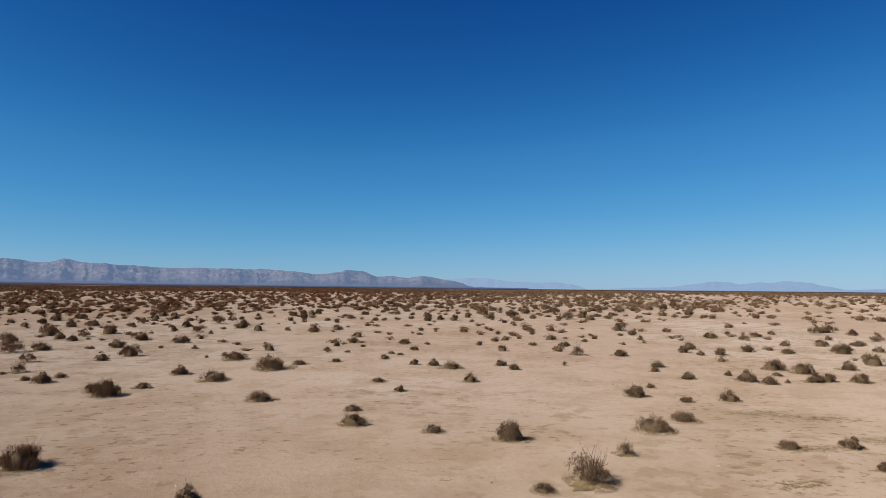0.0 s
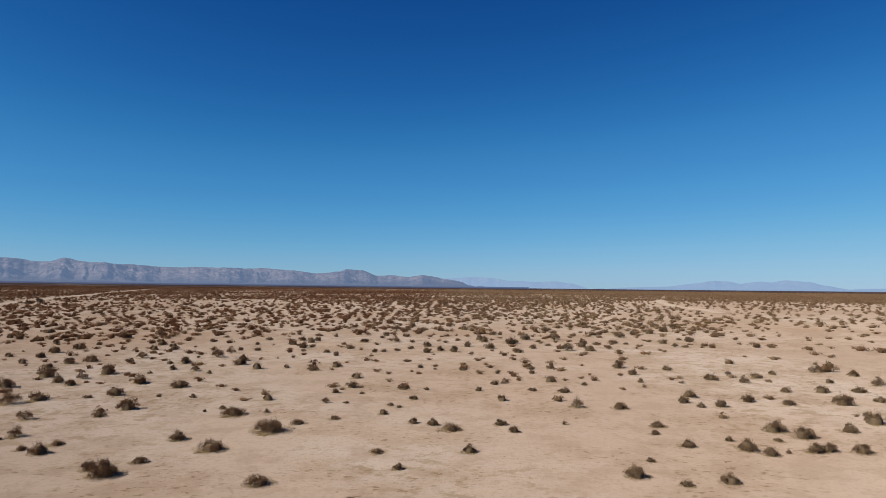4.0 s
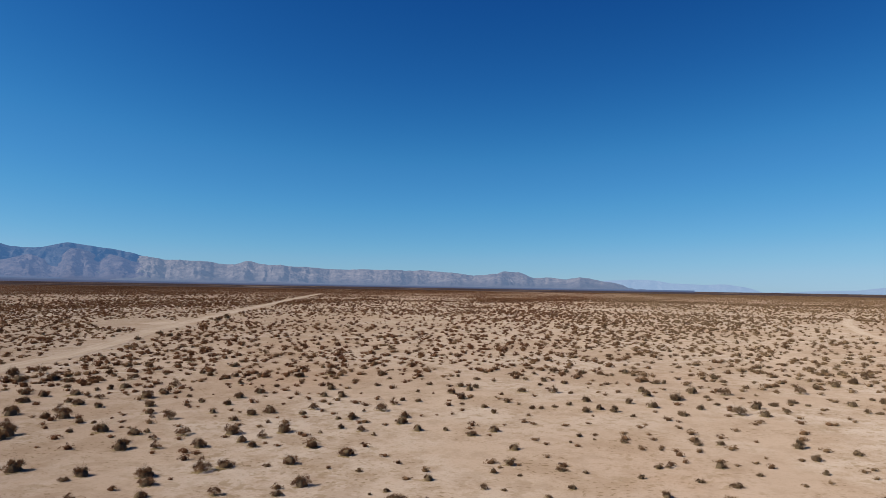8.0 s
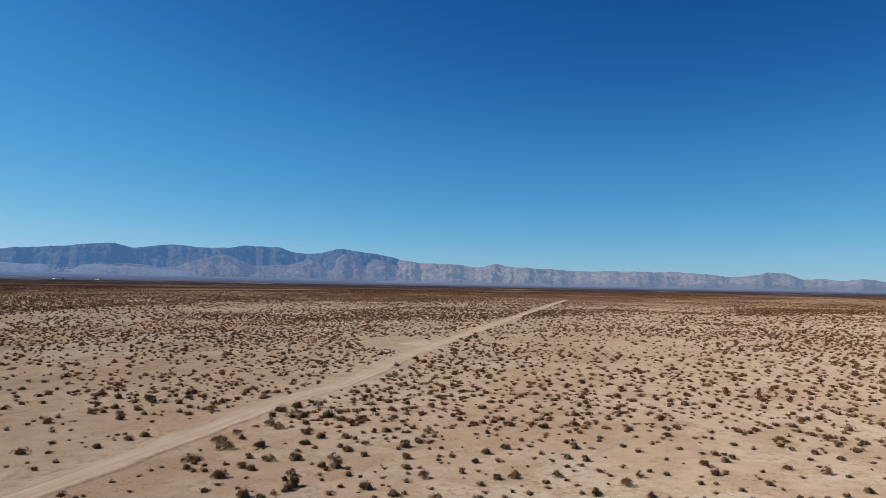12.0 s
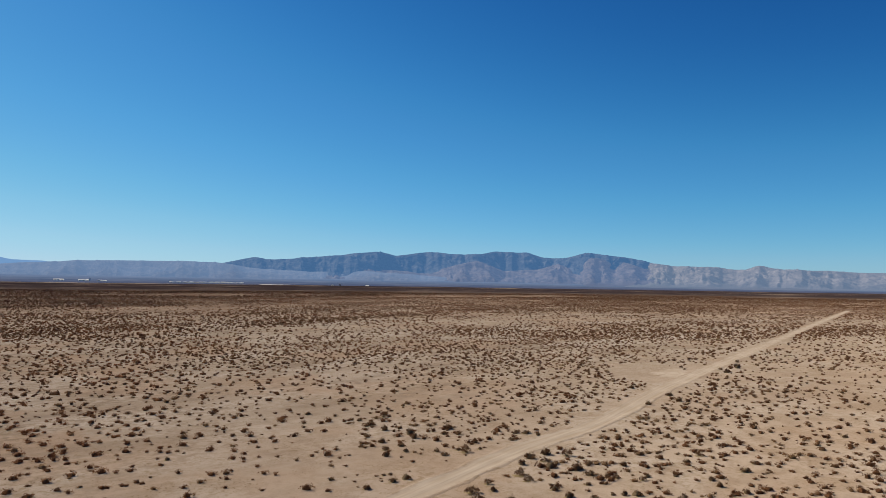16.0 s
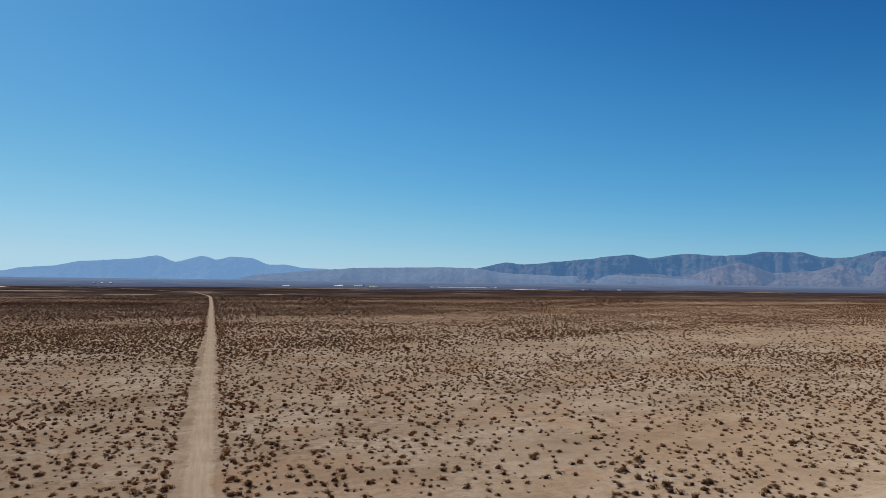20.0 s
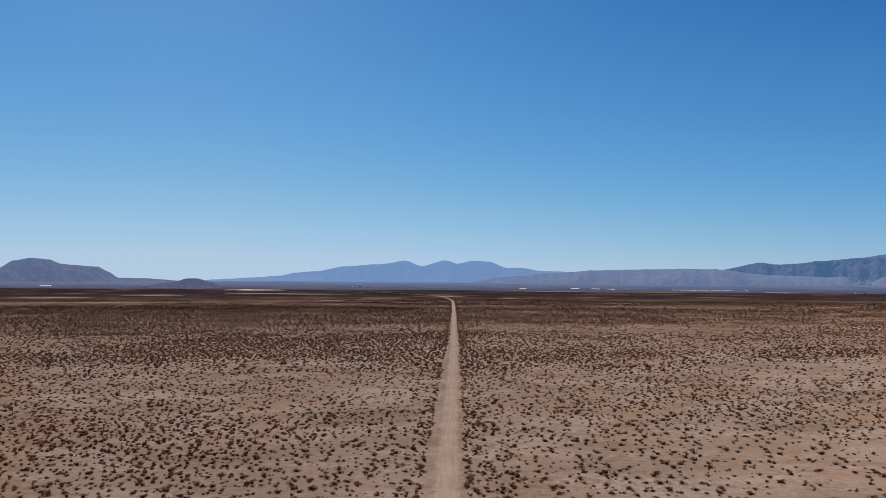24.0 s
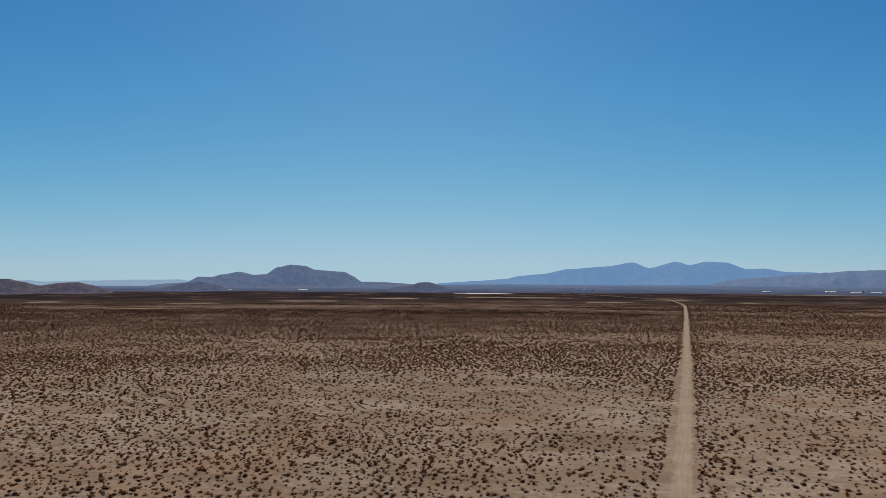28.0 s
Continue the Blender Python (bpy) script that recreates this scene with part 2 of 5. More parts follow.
def road_material():
    m = Nodes("graded_sand", rough=1.0, spec=0.0)
    at, down, place = m.tree.nodes.new("ShaderNodeAttribute"), m.tree.nodes.new("ShaderNodeAttribute"), m.tree.nodes.new("ShaderNodeCombineXYZ")
    at.attribute_name, down.attribute_name = "across", "along"
    m.tree.links.new(at.outputs["Fac"], place.inputs[0])
    m.tree.links.new(down.outputs["Fac"], place.inputs[1])
    lane = place.outputs[0]
    base = m.ramp(m.noise(0.12, 5), (0.35, (0.292, 0.241, 0.201)), (0.65, (0.250, 0.202, 0.165)))
    # wheels drag darker and paler streaks along the way, and drifted sand eats into the edges
    streak = m.noise(1.0, 5, 0.6, (9.0, 0.06, 1.0), lane)
    tone = m.mix(m.ramp(streak, (0.46, 0.0), (0.66, 0.6)), base, (0.208, 0.158, 0.122))
    tone = m.mix(m.ramp(m.noise(1.0, 4, 0.6, (7.0, 0.09, 1.0), lane), (0.52, 0.0), (0.7, 0.5)), tone, (0.328, 0.276, 0.232))
    off = m.math("ABSOLUTE", at.outputs["Fac"])
    rut = m.math("SUBTRACT", 1.0, m.math("MULTIPLY", m.math("ABSOLUTE", m.math("SUBTRACT", off, 0.24)), 9.0))
    tone = m.mix(m.math("MULTIPLY", m.ramp(rut, (0.0, 0.0), (1.0, 0.4)), m.ramp(m.noise(0.12, 4), (0.35, 0.1), (0.6, 1.0))), tone, (0.205, 0.150, 0.104))
    drift = m.math("ADD", off, m.math("MULTIPLY", m.math("SUBTRACT", m.noise(0.4, 6, 0.68), 0.5), 0.75))
    tone = m.mix(m.ramp(drift, (0.34, 0.0), (0.54, 1.0)), tone, sand_tone(m))
    m.bump(m.noise(4.0, 5, 0.7), 0.3, 0.05)
    return m.colour(tone)


def plain_material(name, dark, light, scale, rough=0.9, island=False, spec=0.05, bump=0.0):
    m = Nodes(name, rough=rough, spec=spec)
    tone = m.ramp(m.noise(scale, 5, 0.6), (0.32, dark), (0.68, light))
    if island:
        tone = m.mix(m.ramp(m.random(True), (0.0, 0.0), (1.0, 0.6)), tone, tuple(0.55 * v for v in dark))
    else:
        tone = m.mix(m.ramp(m.random(), (0.0, 0.0), (1.0, 0.4)), tone, tuple(0.6 * v for v in dark))
    if bump:
        m.bump(m.noise(scale * 4, 4), 0.4, bump)
    return m.colour(tone)


def scrub_material():
    """Dark brown shrubs, straw-coloured to the east, with rusty stretches to the west."""
    m = Nodes("scrub_leaves", rough=0.9, spec=0.05)
    tone = m.ramp(m.noise(0.45, 5, 0.6), (0.36, (0.072, 0.031, 0.016)), (0.64, (0.162, 0.079, 0.041)))
    tone = m.mix(m.math("MULTIPLY", m.westward(20, 110), m.ramp(m.noise(0.02, 5, 0.6), (0.47, 0.0), (0.58, 0.75))), tone, (0.176, 0.071, 0.035))
    tone = m.mix(m.ramp(m.noise(0.3, 2, 0.5), (0.54, 0.0), (0.62, 0.7)), tone, (0.205, 0.132, 0.075))
    east = m.math("SUBTRACT", 1.0, m.westward(-25, 25, (-1, 0, 0)))
    tone = m.mix(m.math("MULTIPLY", east, m.ramp(m.noise(0.4, 4, 0.6), (0.38, 0.35), (0.6, 0.85))), tone, (0.200, 0.142, 0.086))
    return m.leafy(m.mix(m.ramp(m.random(True), (0.2, 0.0), (1.0, 0.45)), tone, (0.040, 0.0170, 0.0090)), 0.38)


def leaf_material():
    """Small dry leaves: dark grey-brown, paler and more tan to the east."""
    m = Nodes("grey_brown_leaves", rough=0.9, spec=0.05)
    tone = m.ramp(m.noise(1.3, 5, 0.6), (0.34, (0.078, 0.037, 0.020)), (0.66, (0.188, 0.107, 0.061)))
    east = m.math("SUBTRACT", 1.0, m.westward(-12, 14, (-1, 0, 0)))
    tone = m.mix(m.math("MULTIPLY", east, m.ramp(m.noise(0.4, 4, 0.6), (0.38, 0.35), (0.6, 0.8))), tone, (0.200, 0.145, 0.092))
    return m.leafy(m.mix(m.ramp(m.random(True), (0.0, 0.0), (1.0, 0.55)), tone, (0.040, 0.020, 0.011)), 0.3)


def hazy_range_material(name, dark, light, haze, fan=None, low=24.0, high=62.0, scale=0.02, near=3200.0, far=4250.0, bump=0.7):
    """Rock slopes of the far backdrop over smooth gravel fans; haze is painted on as emission that grows with distance.
    """
    m = Nodes(name, rough=1.0, spec=0.0)
    m.bsdf.inputs["Diffuse Roughness"].default_value = 0.0
    tone = m.ramp(m.noise(scale, 9, 0.72, (1, 1, 2.0)), (0.38, dark), (0.52, light), (0.68, tuple(1.7 * v for v in light)))
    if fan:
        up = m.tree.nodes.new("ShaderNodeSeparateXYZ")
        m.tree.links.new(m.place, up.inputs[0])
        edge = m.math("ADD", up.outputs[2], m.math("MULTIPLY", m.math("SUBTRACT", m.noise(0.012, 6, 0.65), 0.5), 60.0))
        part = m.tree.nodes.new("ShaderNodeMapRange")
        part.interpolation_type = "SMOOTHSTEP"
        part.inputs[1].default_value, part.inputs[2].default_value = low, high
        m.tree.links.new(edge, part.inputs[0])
        # gravel colour low down, which also paints the fade into haze
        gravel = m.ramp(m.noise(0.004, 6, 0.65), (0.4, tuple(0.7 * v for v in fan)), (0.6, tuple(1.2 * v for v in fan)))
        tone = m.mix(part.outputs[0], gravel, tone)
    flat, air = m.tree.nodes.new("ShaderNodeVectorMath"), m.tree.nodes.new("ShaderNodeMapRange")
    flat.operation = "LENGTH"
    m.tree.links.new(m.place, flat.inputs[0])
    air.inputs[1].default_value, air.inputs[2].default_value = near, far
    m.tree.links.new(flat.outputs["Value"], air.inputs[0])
    # the rock itself emits the haze's colour, more of it farther out
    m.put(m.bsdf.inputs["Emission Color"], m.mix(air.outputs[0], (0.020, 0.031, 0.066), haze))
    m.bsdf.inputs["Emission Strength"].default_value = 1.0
    m.bump(m.noise(0.03, 9, 0.75), bump, 12.0)
    return m.colour(tone)


SAND, ROAD = sand_material(), road_material()
TWIG = plain_material("dry_twigs", (0.060, 0.042, 0.026), (0.125, 0.092, 0.058), 30.0)
LEAF = leaf_material()
STRAW = plain_material("dry_straw", (0.130, 0.092, 0.046), (0.225, 0.168, 0.096), 4.0, island=True)
SCRUB = scrub_material()
STONE = plain_material("pale_stone", (0.22, 0.18, 0.14), (0.42, 0.37, 0.31), 9.0, island=True)
WOOD = plain_material("weathered_wood", (0.065, 0.050, 0.038), (0.13, 0.105, 0.08), 14.0)
PAN = plain_material("salt_crust", (0.33, 0.31, 0.315), (0.46, 0.44, 0.445), 0.02)
TAN = plain_material("bare_clay", (0.105, 0.076, 0.055), (0.165, 0.123, 0.093), 0.02)
WHITE = plain_material("white_sheet_metal", (0.50, 0.50, 0.50), (0.62, 0.62, 0.62), 0.2, rough=0.5)
DARK = plain_material("dark_door_metal", (0.04, 0.04, 0.043), (0.07, 0.07, 0.075), 0.5, rough=0.6)
ROOF = plain_material("pale_roofing", (0.52, 0.52, 0.53), (0.62, 0.62, 0.63), 0.2, rough=0.6)

# ---- the ground ----
SLOPE_X, SLOPE_Y, BEND = 0.00706, 0.02183, 306.0


def value_noise(x, y, cell, seed):
    """Smooth lattice noise between 0 and 1."""
    x, y = np.asarray(x, float) / cell, np.asarray(y, float) / cell
    table = np.random.RandomState(seed).rand(256, 256)
    i, j = np.floor(x).astype(int), np.floor(y).astype(int)
    u, v = x - i, y - j
    u, v = u * u * (3 - 2 * u), v * v * (3 - 2 * v)
    a, b = table[i % 256, j % 256], table[(i + 1) % 256, j % 256]
    c, d = table[i % 256, (j + 1) % 256], table[(i + 1) % 256, (j + 1) % 256]
    return (a * (1 - u) + b * u) * (1 - v) + (c * (1 - u) + d * u) * v


def layered(x, y, cell, seed, octaves=4, gain=0.5):
    total, weight = 0, 0
    for k in range(octaves):
        total = total + gain**k * value_noise(x, y, cell / 2**k, seed + k)
        weight += gain**k
    return total / weight


def smooth(a, b, v):
    v = np.clip((np.asarray(v, float) - a) / (b - a), 0, 1)
    return v * v * (3 - 2 * v)


def bearing(x, y):
    return np.degrees(np.arctan2(-np.asarray(x, float), np.asarray(y, float)))


def rim(b):
    """How high the valley rises towards its rim, by bearing."""
    return np.clip(8 + 0.25 * np.asarray(b, float), 6, 40)


def height(x, y):
    x, y = np.asarray(x, float), np.asarray(y, float)
    r = np.hypot(x, y)
    z = (SLOPE_X * x + SLOPE_Y * y) / np.sqrt(1 + (r / BEND) ** 2) / (1 + (r / 1000) ** 2)
    b = bearing(x, y)
    z = z + rim(b) * 0.9 * smooth(1800, 4300, r)
    z = z - (2.1 - 1.0 * smooth(5, 32, b) - 1.1 * smooth(32, 60, b)) * smooth(110, 380, r) * (1 - smooth(650, 1600, r))
    z = z - 0.25 * smooth(14, 27, r) * (1 - smooth(44, 58, r))
    hummock = (layered(x, y, 6.0, 3, 3) - 0.5) * 0.16
    return z + hummock * (1 - smooth(30, 52, r))


def quick_mesh(name, verts, faces):
    """A mesh from arrays of points and of triangles or quads."""
    verts, faces = np.asarray(verts, np.float32), np.asarray(faces, np.int32)
    me = bpy.data.meshes.new(name)
    me.vertices.add(len(verts))
    me.vertices.foreach_set("co", verts.ravel())
    me.loops.add(faces.size)
    me.loops.foreach_set("vertex_index", faces.ravel())
    me.polygons.add(len(faces))
    me.polygons.foreach_set("loop_start", np.arange(0, faces.size, faces.shape[1], dtype=np.int32))
    me.update(calc_edges=True)
    return me


def grid_faces(rows, cols, closed=False):
    i, j = np.meshgrid(np.arange(rows - 1), np.arange(cols if closed else cols - 1), indexing="ij")
    k = (j + 1) % cols
    return np.stack([i * cols + j, (i + 1) * cols + j, (i + 1) * cols + k, i * cols + k], -1).reshape(-1, 4)


def smooth_shade(me):
    me.polygons.foreach_set("use_smooth", np.ones(len(me.polygons), bool))
    return me


def make(name, me, material, parent=None):
    me.materials.append(material)
    ob = new(name, me)
    ob.parent = parent
    return ob


def ground():
    rings = np.concatenate([[0.0], np.geomspace(3.0, 60.0, 130), np.geomspace(62.0, 4850.0, 120)])
    turn = np.radians(np.arange(0, 360, 0.75))
    r, a = np.meshgrid(rings, turn, indexing="ij")
    x, y = -r * np.sin(a), r * np.cos(a)
    verts = np.stack([x, y, height(x, y)], -1).reshape(-1, 3)
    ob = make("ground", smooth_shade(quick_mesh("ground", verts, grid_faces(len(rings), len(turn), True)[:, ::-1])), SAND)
    return tagged(ob, "pale pinkish tan desert sand with rusty patches", "ground", kind="structure")


ground()


def along(points, step):
    """Points every step metres along a line through the given ones."""
    points = np.array(points, float)
    reach = np.r_[0, np.cumsum(np.hypot(*np.diff(points, axis=0).T))]
    s = np.linspace(0, reach[-1], max(2, int(reach[-1] / step)))
    return np.stack([np.interp(s, reach, points[:, 0]), np.interp(s, reach, points[:, 1])], -1)


def track(name, points, width, step, label, berm=0.07, seed=0, material=ROAD):
    """A graded sand track: two wheel ruts, a crown and low berms along ragged edges."""
    line = along(points, step)
    for _ in range(8):
        line[1:-1] = (line[:-2] + line[1:-1] * 2 + line[2:]) / 4
    way = np.gradient(line, axis=0)
    way /= np.hypot(*way.T)[:, None]
    side = np.stack([way[:, 1], -way[:, 0]], -1)
    across = np.array([-0.62, -0.52, -0.44, -0.28, -0.2, -0.1, 0.0, 0.1, 0.2, 0.28, 0.44, 0.52, 0.62])
    lift = np.array([0.0, berm, 0.03, 0.01, 0.0, 0.02, 0.035, 0.02, 0.0, 0.01, 0.03, berm, 0.0])
    n = np.arange(len(line)) * step
    ragged = 1 + 0.5 * (layered(n[:, None] + 400 * (across > 0), n[:, None] * 0 + seed, 4.0, 11 + seed, 4) - 0.45) * np.abs(across) * 2
    at = line[:, None] + side[:, None] * (across * width * ragged)[..., None]
    z = height(at[..., 0], at[..., 1]) + 0.03 + 0.7 * smooth(500, 2600, np.hypot(at[..., 0], at[..., 1])) + lift * (0.5 + layered(at[..., 0], at[..., 1], 5.0, 21, 2))
    z[:, 0] -= 0.06
    z[:, -1] -= 0.06
    verts = np.concatenate([at, z[..., None]], -1).reshape(-1, 3)
    me = smooth_shade(quick_mesh(name, verts, grid_faces(len(line), len(across))))
    me.attributes.new("across", "FLOAT", "POINT").data.foreach_set("value", np.tile(across, len(line)).astype(np.float32))
    me.attributes.new("along", "FLOAT", "POINT").data.foreach_set("value", np.repeat(n, len(across)).astype(np.float32))
    ob = make(name, me, material)
    return tagged(ob, label, "dirt road", kind="structure")


LONG_ROAD = [(-52, -3), (-101, -4.7), (-400, -13), (-1017, -33), (-1484, -50), (-1620, -56), (-1830, -72), (-2180, -112), (-2464, -254), (-2680, -386), (-3000, -640)]
CROSS_ROAD = [(-50, 2), (-57, 31), (-62, 47), (-68, 65), (-71.5, 83), (-77.5, 99), (-87, 122), (-95, 145), (-110, 188), (-300, 712)]
SIDE_ROAD = [(49, 122), (50.3, 132), (52.5, 160), (62, 200), (78, 250)]
SPUR = [(-265, -7), (-264, -13), (-262, -21)]
track("dirt_road_1", LONG_ROAD, 4.4, 1.5, "straight pale graded dirt road with low sand berms")
track("dirt_road_2", CROSS_ROAD, 3.9, 1.5, "pale sandy track crossing the scrub plain", seed=5)
track("dirt_road_3", SIDE_ROAD, 2.4, 2.0, "faint pale vehicle track in the scrub", 0.05, seed=9)
track("dirt_road_4", SPUR, 4.0, 1.5, "short bare sandy spur beside the dirt road", 0.04, seed=12)


def bare_patch(name, x, y, long, wide, turn, material, label, lift=0.035):
    """A low irregular sheet of bare soil."""
    rings, spokes = 6, 72
    a = np.linspace(0, 2 * np.pi, spokes, endpoint=False)
    edge = 0.3 + 1.3 * layered(np.cos(a) * 2 + x, np.sin(a) * 2 + y, 1.0, 31, 4)
    k = np.linspace(0, 1, rings)[:, None]
    u, v = k * edge * np.cos(a) * long, k * edge * np.sin(a) * wide
    c, s = math.cos(radians(turn)), math.sin(radians(turn))
    px, py = x + u * c - v * s, y + u * s + v * c
    z = height(px, py) + lift * (1 - 1.6 * k**3)
    me = smooth_shade(quick_mesh(name, np.stack([px, py, z], -1).reshape(-1, 3), grid_faces(rings, spokes, True)[:, ::-1]))
    me.attributes.new("across", "FLOAT", "POINT").data.foreach_set("value", np.repeat(0.62 * k.ravel(), spokes).astype(np.float32))
    return tagged(make(name, me, material), label, "bare soil", kind="structure")


bare_patch("clearing_1", -101, 146, 12, 6, 112, ROAD, "bare trampled sand where tracks meet")

# ---- far ranges ----


def ridged(x, y, cell, seed, octaves):
    """Sharp crests between rounded hollows, 0 to 1."""
    return 1 - np.abs(layered(x, y, cell, seed, octaves, 0.5) - 0.5) * 2


def mountain_range(name, ridge, foot, crest, material, label, rough=0.5, spur=1.0, seed=0, step=0.05, shift=0.0):
    """A range with gullied slopes. ridge: bearings and the angles at which the crest stands over the plain."""
    ridge = np.array(ridge, float)
    b = np.arange(ridge[0, 0], ridge[-1, 0] + step / 2, step)
    k = np.clip(np.searchsorted(ridge[:, 0], b) - 1, 0, len(ridge) - 2)
    u = (b - ridge[k, 0]) / (ridge[k + 1, 0] - ridge[k, 0])
    u = 0.5 * u + 0.5 * u * u * (3 - 2 * u)
    rise = ridge[k, 1] * (1 - u) + ridge[k + 1, 1] * u + shift
    top = crest * np.tan(np.radians(rise)) + rim(b)
    top = top + (layered(b, b * 0, 0.8, 41 + seed, 5, 0.6) - 0.5) * rough * 0.0026 * crest
    s = np.concatenate([np.linspace(0, 0.40, 8), np.linspace(0.42, 1, 80), [1.08, 1.3]])[:, None]
    deep = foot + (crest - foot) * s
    deep = deep + (layered(b + 7, b * 0, 2.2, 51 + seed, 4) - 0.5)[None] * (crest - foot) * 0.5 * (s < 1.2) * s * (2 - s)
    along_b, up = np.broadcast_to(b, deep.shape), np.broadcast_to(s, deep.shape)
    east, north = -deep * np.sin(np.radians(along_b)), deep * np.cos(np.radians(along_b))
    wx = 330 * (layered(east, north, 300.0, 65 + seed, 4) - 0.5)
    wy = 260 * (layered(east, north, 420.0, 69 + seed, 3) - 0.5)
    side, back = along_b * 78 + wx, deep * 0.7 + wy
    spurs = ridged(side, back, 300.0 * spur, 71 + seed, 3)
    knolls = ridged(side, back * 1.2, 110.0 * spur, 81 + seed, 3)
    gullies = ridged(side, back * 0.9, 48.0 * spur, 91 + seed, 3)
    crags = ridged(side * 1.2, back * 1.6, 20.0 * spur, 97 + seed, 2)
    shape = 0.2 * np.clip(up / 0.7, 0, 1) ** 1.2 + 0.8 * smooth(0.48, 1.1, up) / smooth(0.48, 1.1, 1.0)
    cut = (1 - smooth(0.88, 1.0, up)) * smooth(0.42, 0.66, up)
    h = shape + cut * (0.42 * (spurs - 0.78) + 0.22 * (knolls - 0.75) + 0.13 * (gullies - 0.75) + 0.06 * (crags - 0.75))
    h = np.where(up > 1.2, -0.3, np.where(up > 1.0, 0.93, h))
    base = height(-foot * np.sin(np.radians(b)), foot * np.cos(np.radians(b))) - 1.5
    z = base + (top - base) * h
    verts = np.stack([east, north, z], -1).reshape(-1, 3)
    me = quick_mesh(name, verts, grid_faces(len(s), len(b)))
    return tagged(make(name, smooth_shade(me), material), label, "mountains", kind="structure")


# fan gravel, its tone holding some of the low haze as well
HAZY_GRAVEL = (0.027, 0.024, 0.027)
# third colour of each: the haze, painted as a glow on the rock
NEAR_ROCK = hazy_range_material("near_range_rock", (0.020, 0.018, 0.021), (0.052, 0.045, 0.046), (0.056, 0.083, 0.138), HAZY_GRAVEL, near=2700.0, far=3950.0)
FOOT_ROCK = hazy_range_material("hazy_foothill_rock", (0.013, 0.013, 0.015), (0.036, 0.031, 0.032), (0.044, 0.072, 0.140), HAZY_GRAVEL)
MESA_ROCK = hazy_range_material("hazy_tableland_rock", (0.011, 0.011, 0.013), (0.023, 0.021, 0.022), (0.062, 0.100, 0.182), HAZY_GRAVEL)
# the back crest's shade and haze are put into this darker, bluer tone
SHADE_ROCK = hazy_range_material("shaded_range_rock", (0.008, 0.009, 0.012), (0.025, 0.025, 0.027), (0.025, 0.062, 0.138), HAZY_GRAVEL, 40, 90)
BLUE_HAZE_ROCK = hazy_range_material("blue_haze_range_rock", (0.008, 0.008, 0.010), (0.013, 0.012, 0.014), (0.070, 0.140, 0.270), (0.020, 0.018, 0.021), 60, 120, far=4350.0, bump=0.4)
PALE_HAZE_ROCK = hazy_range_material("pale_haze_range_rock", (0.016, 0.016, 0.018), (0.020, 0.020, 0.022), (0.125, 0.190, 0.290), bump=0.2)
DARK_ROCK = hazy_range_material("dark_butte_rock", (0.010, 0.009, 0.011), (0.028, 0.025, 0.026), (0.046, 0.071, 0.134), (0.038, 0.033, 0.034), 26, 60, 0.03, far=3900.0)
BROWN_ROCK = hazy_range_material("brown_hill_rock", (0.018, 0.014, 0.015), (0.038, 0.029, 0.028), (0.024, 0.027, 0.048), scale=0.04, near=2600.0, far=2900.0)
KNOLL_ROCK = hazy_range_material("dark_knoll_rock", (0.010, 0.009, 0.011), (0.028, 0.024, 0.025), (0.030, 0.044, 0.086), scale=0.04, near=2800.0, far=3100.0)
# for the valley sheet: haze painted as emission over dark scrub
VALLEY = hazy_range_material("hazy_valley_scrub", (0.006, 0.006, 0.008), (0.020, 0.018, 0.020), (0.056, 0.094, 0.174), scale=0.006, near=3100.0, far=4300.0, bump=0.2)
EDGE = -0.3
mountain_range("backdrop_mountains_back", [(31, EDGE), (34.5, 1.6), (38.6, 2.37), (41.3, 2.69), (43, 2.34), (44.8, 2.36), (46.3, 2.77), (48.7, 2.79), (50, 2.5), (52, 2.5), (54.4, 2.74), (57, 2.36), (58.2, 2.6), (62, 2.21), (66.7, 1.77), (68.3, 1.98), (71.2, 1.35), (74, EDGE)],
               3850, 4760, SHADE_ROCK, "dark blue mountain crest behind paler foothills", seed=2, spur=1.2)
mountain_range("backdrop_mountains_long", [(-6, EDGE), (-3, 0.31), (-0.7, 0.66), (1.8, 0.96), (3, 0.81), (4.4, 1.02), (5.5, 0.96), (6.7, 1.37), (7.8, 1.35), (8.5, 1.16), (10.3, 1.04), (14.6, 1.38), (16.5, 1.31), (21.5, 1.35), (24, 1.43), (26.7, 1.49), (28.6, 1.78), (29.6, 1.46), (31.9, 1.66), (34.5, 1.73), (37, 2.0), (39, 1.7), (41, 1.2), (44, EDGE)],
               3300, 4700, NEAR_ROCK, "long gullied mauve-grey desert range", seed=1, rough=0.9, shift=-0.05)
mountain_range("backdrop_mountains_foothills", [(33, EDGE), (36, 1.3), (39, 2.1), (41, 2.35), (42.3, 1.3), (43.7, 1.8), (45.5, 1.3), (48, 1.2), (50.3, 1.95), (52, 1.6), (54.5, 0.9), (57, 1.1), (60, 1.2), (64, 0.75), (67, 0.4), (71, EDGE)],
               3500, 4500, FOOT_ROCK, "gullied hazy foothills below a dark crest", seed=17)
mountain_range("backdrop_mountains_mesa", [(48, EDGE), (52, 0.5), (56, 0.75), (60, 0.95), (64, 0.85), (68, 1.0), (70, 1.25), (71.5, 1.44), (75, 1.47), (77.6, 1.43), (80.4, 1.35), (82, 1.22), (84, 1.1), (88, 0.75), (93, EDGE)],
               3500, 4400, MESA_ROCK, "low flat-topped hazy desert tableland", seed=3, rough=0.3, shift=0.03)
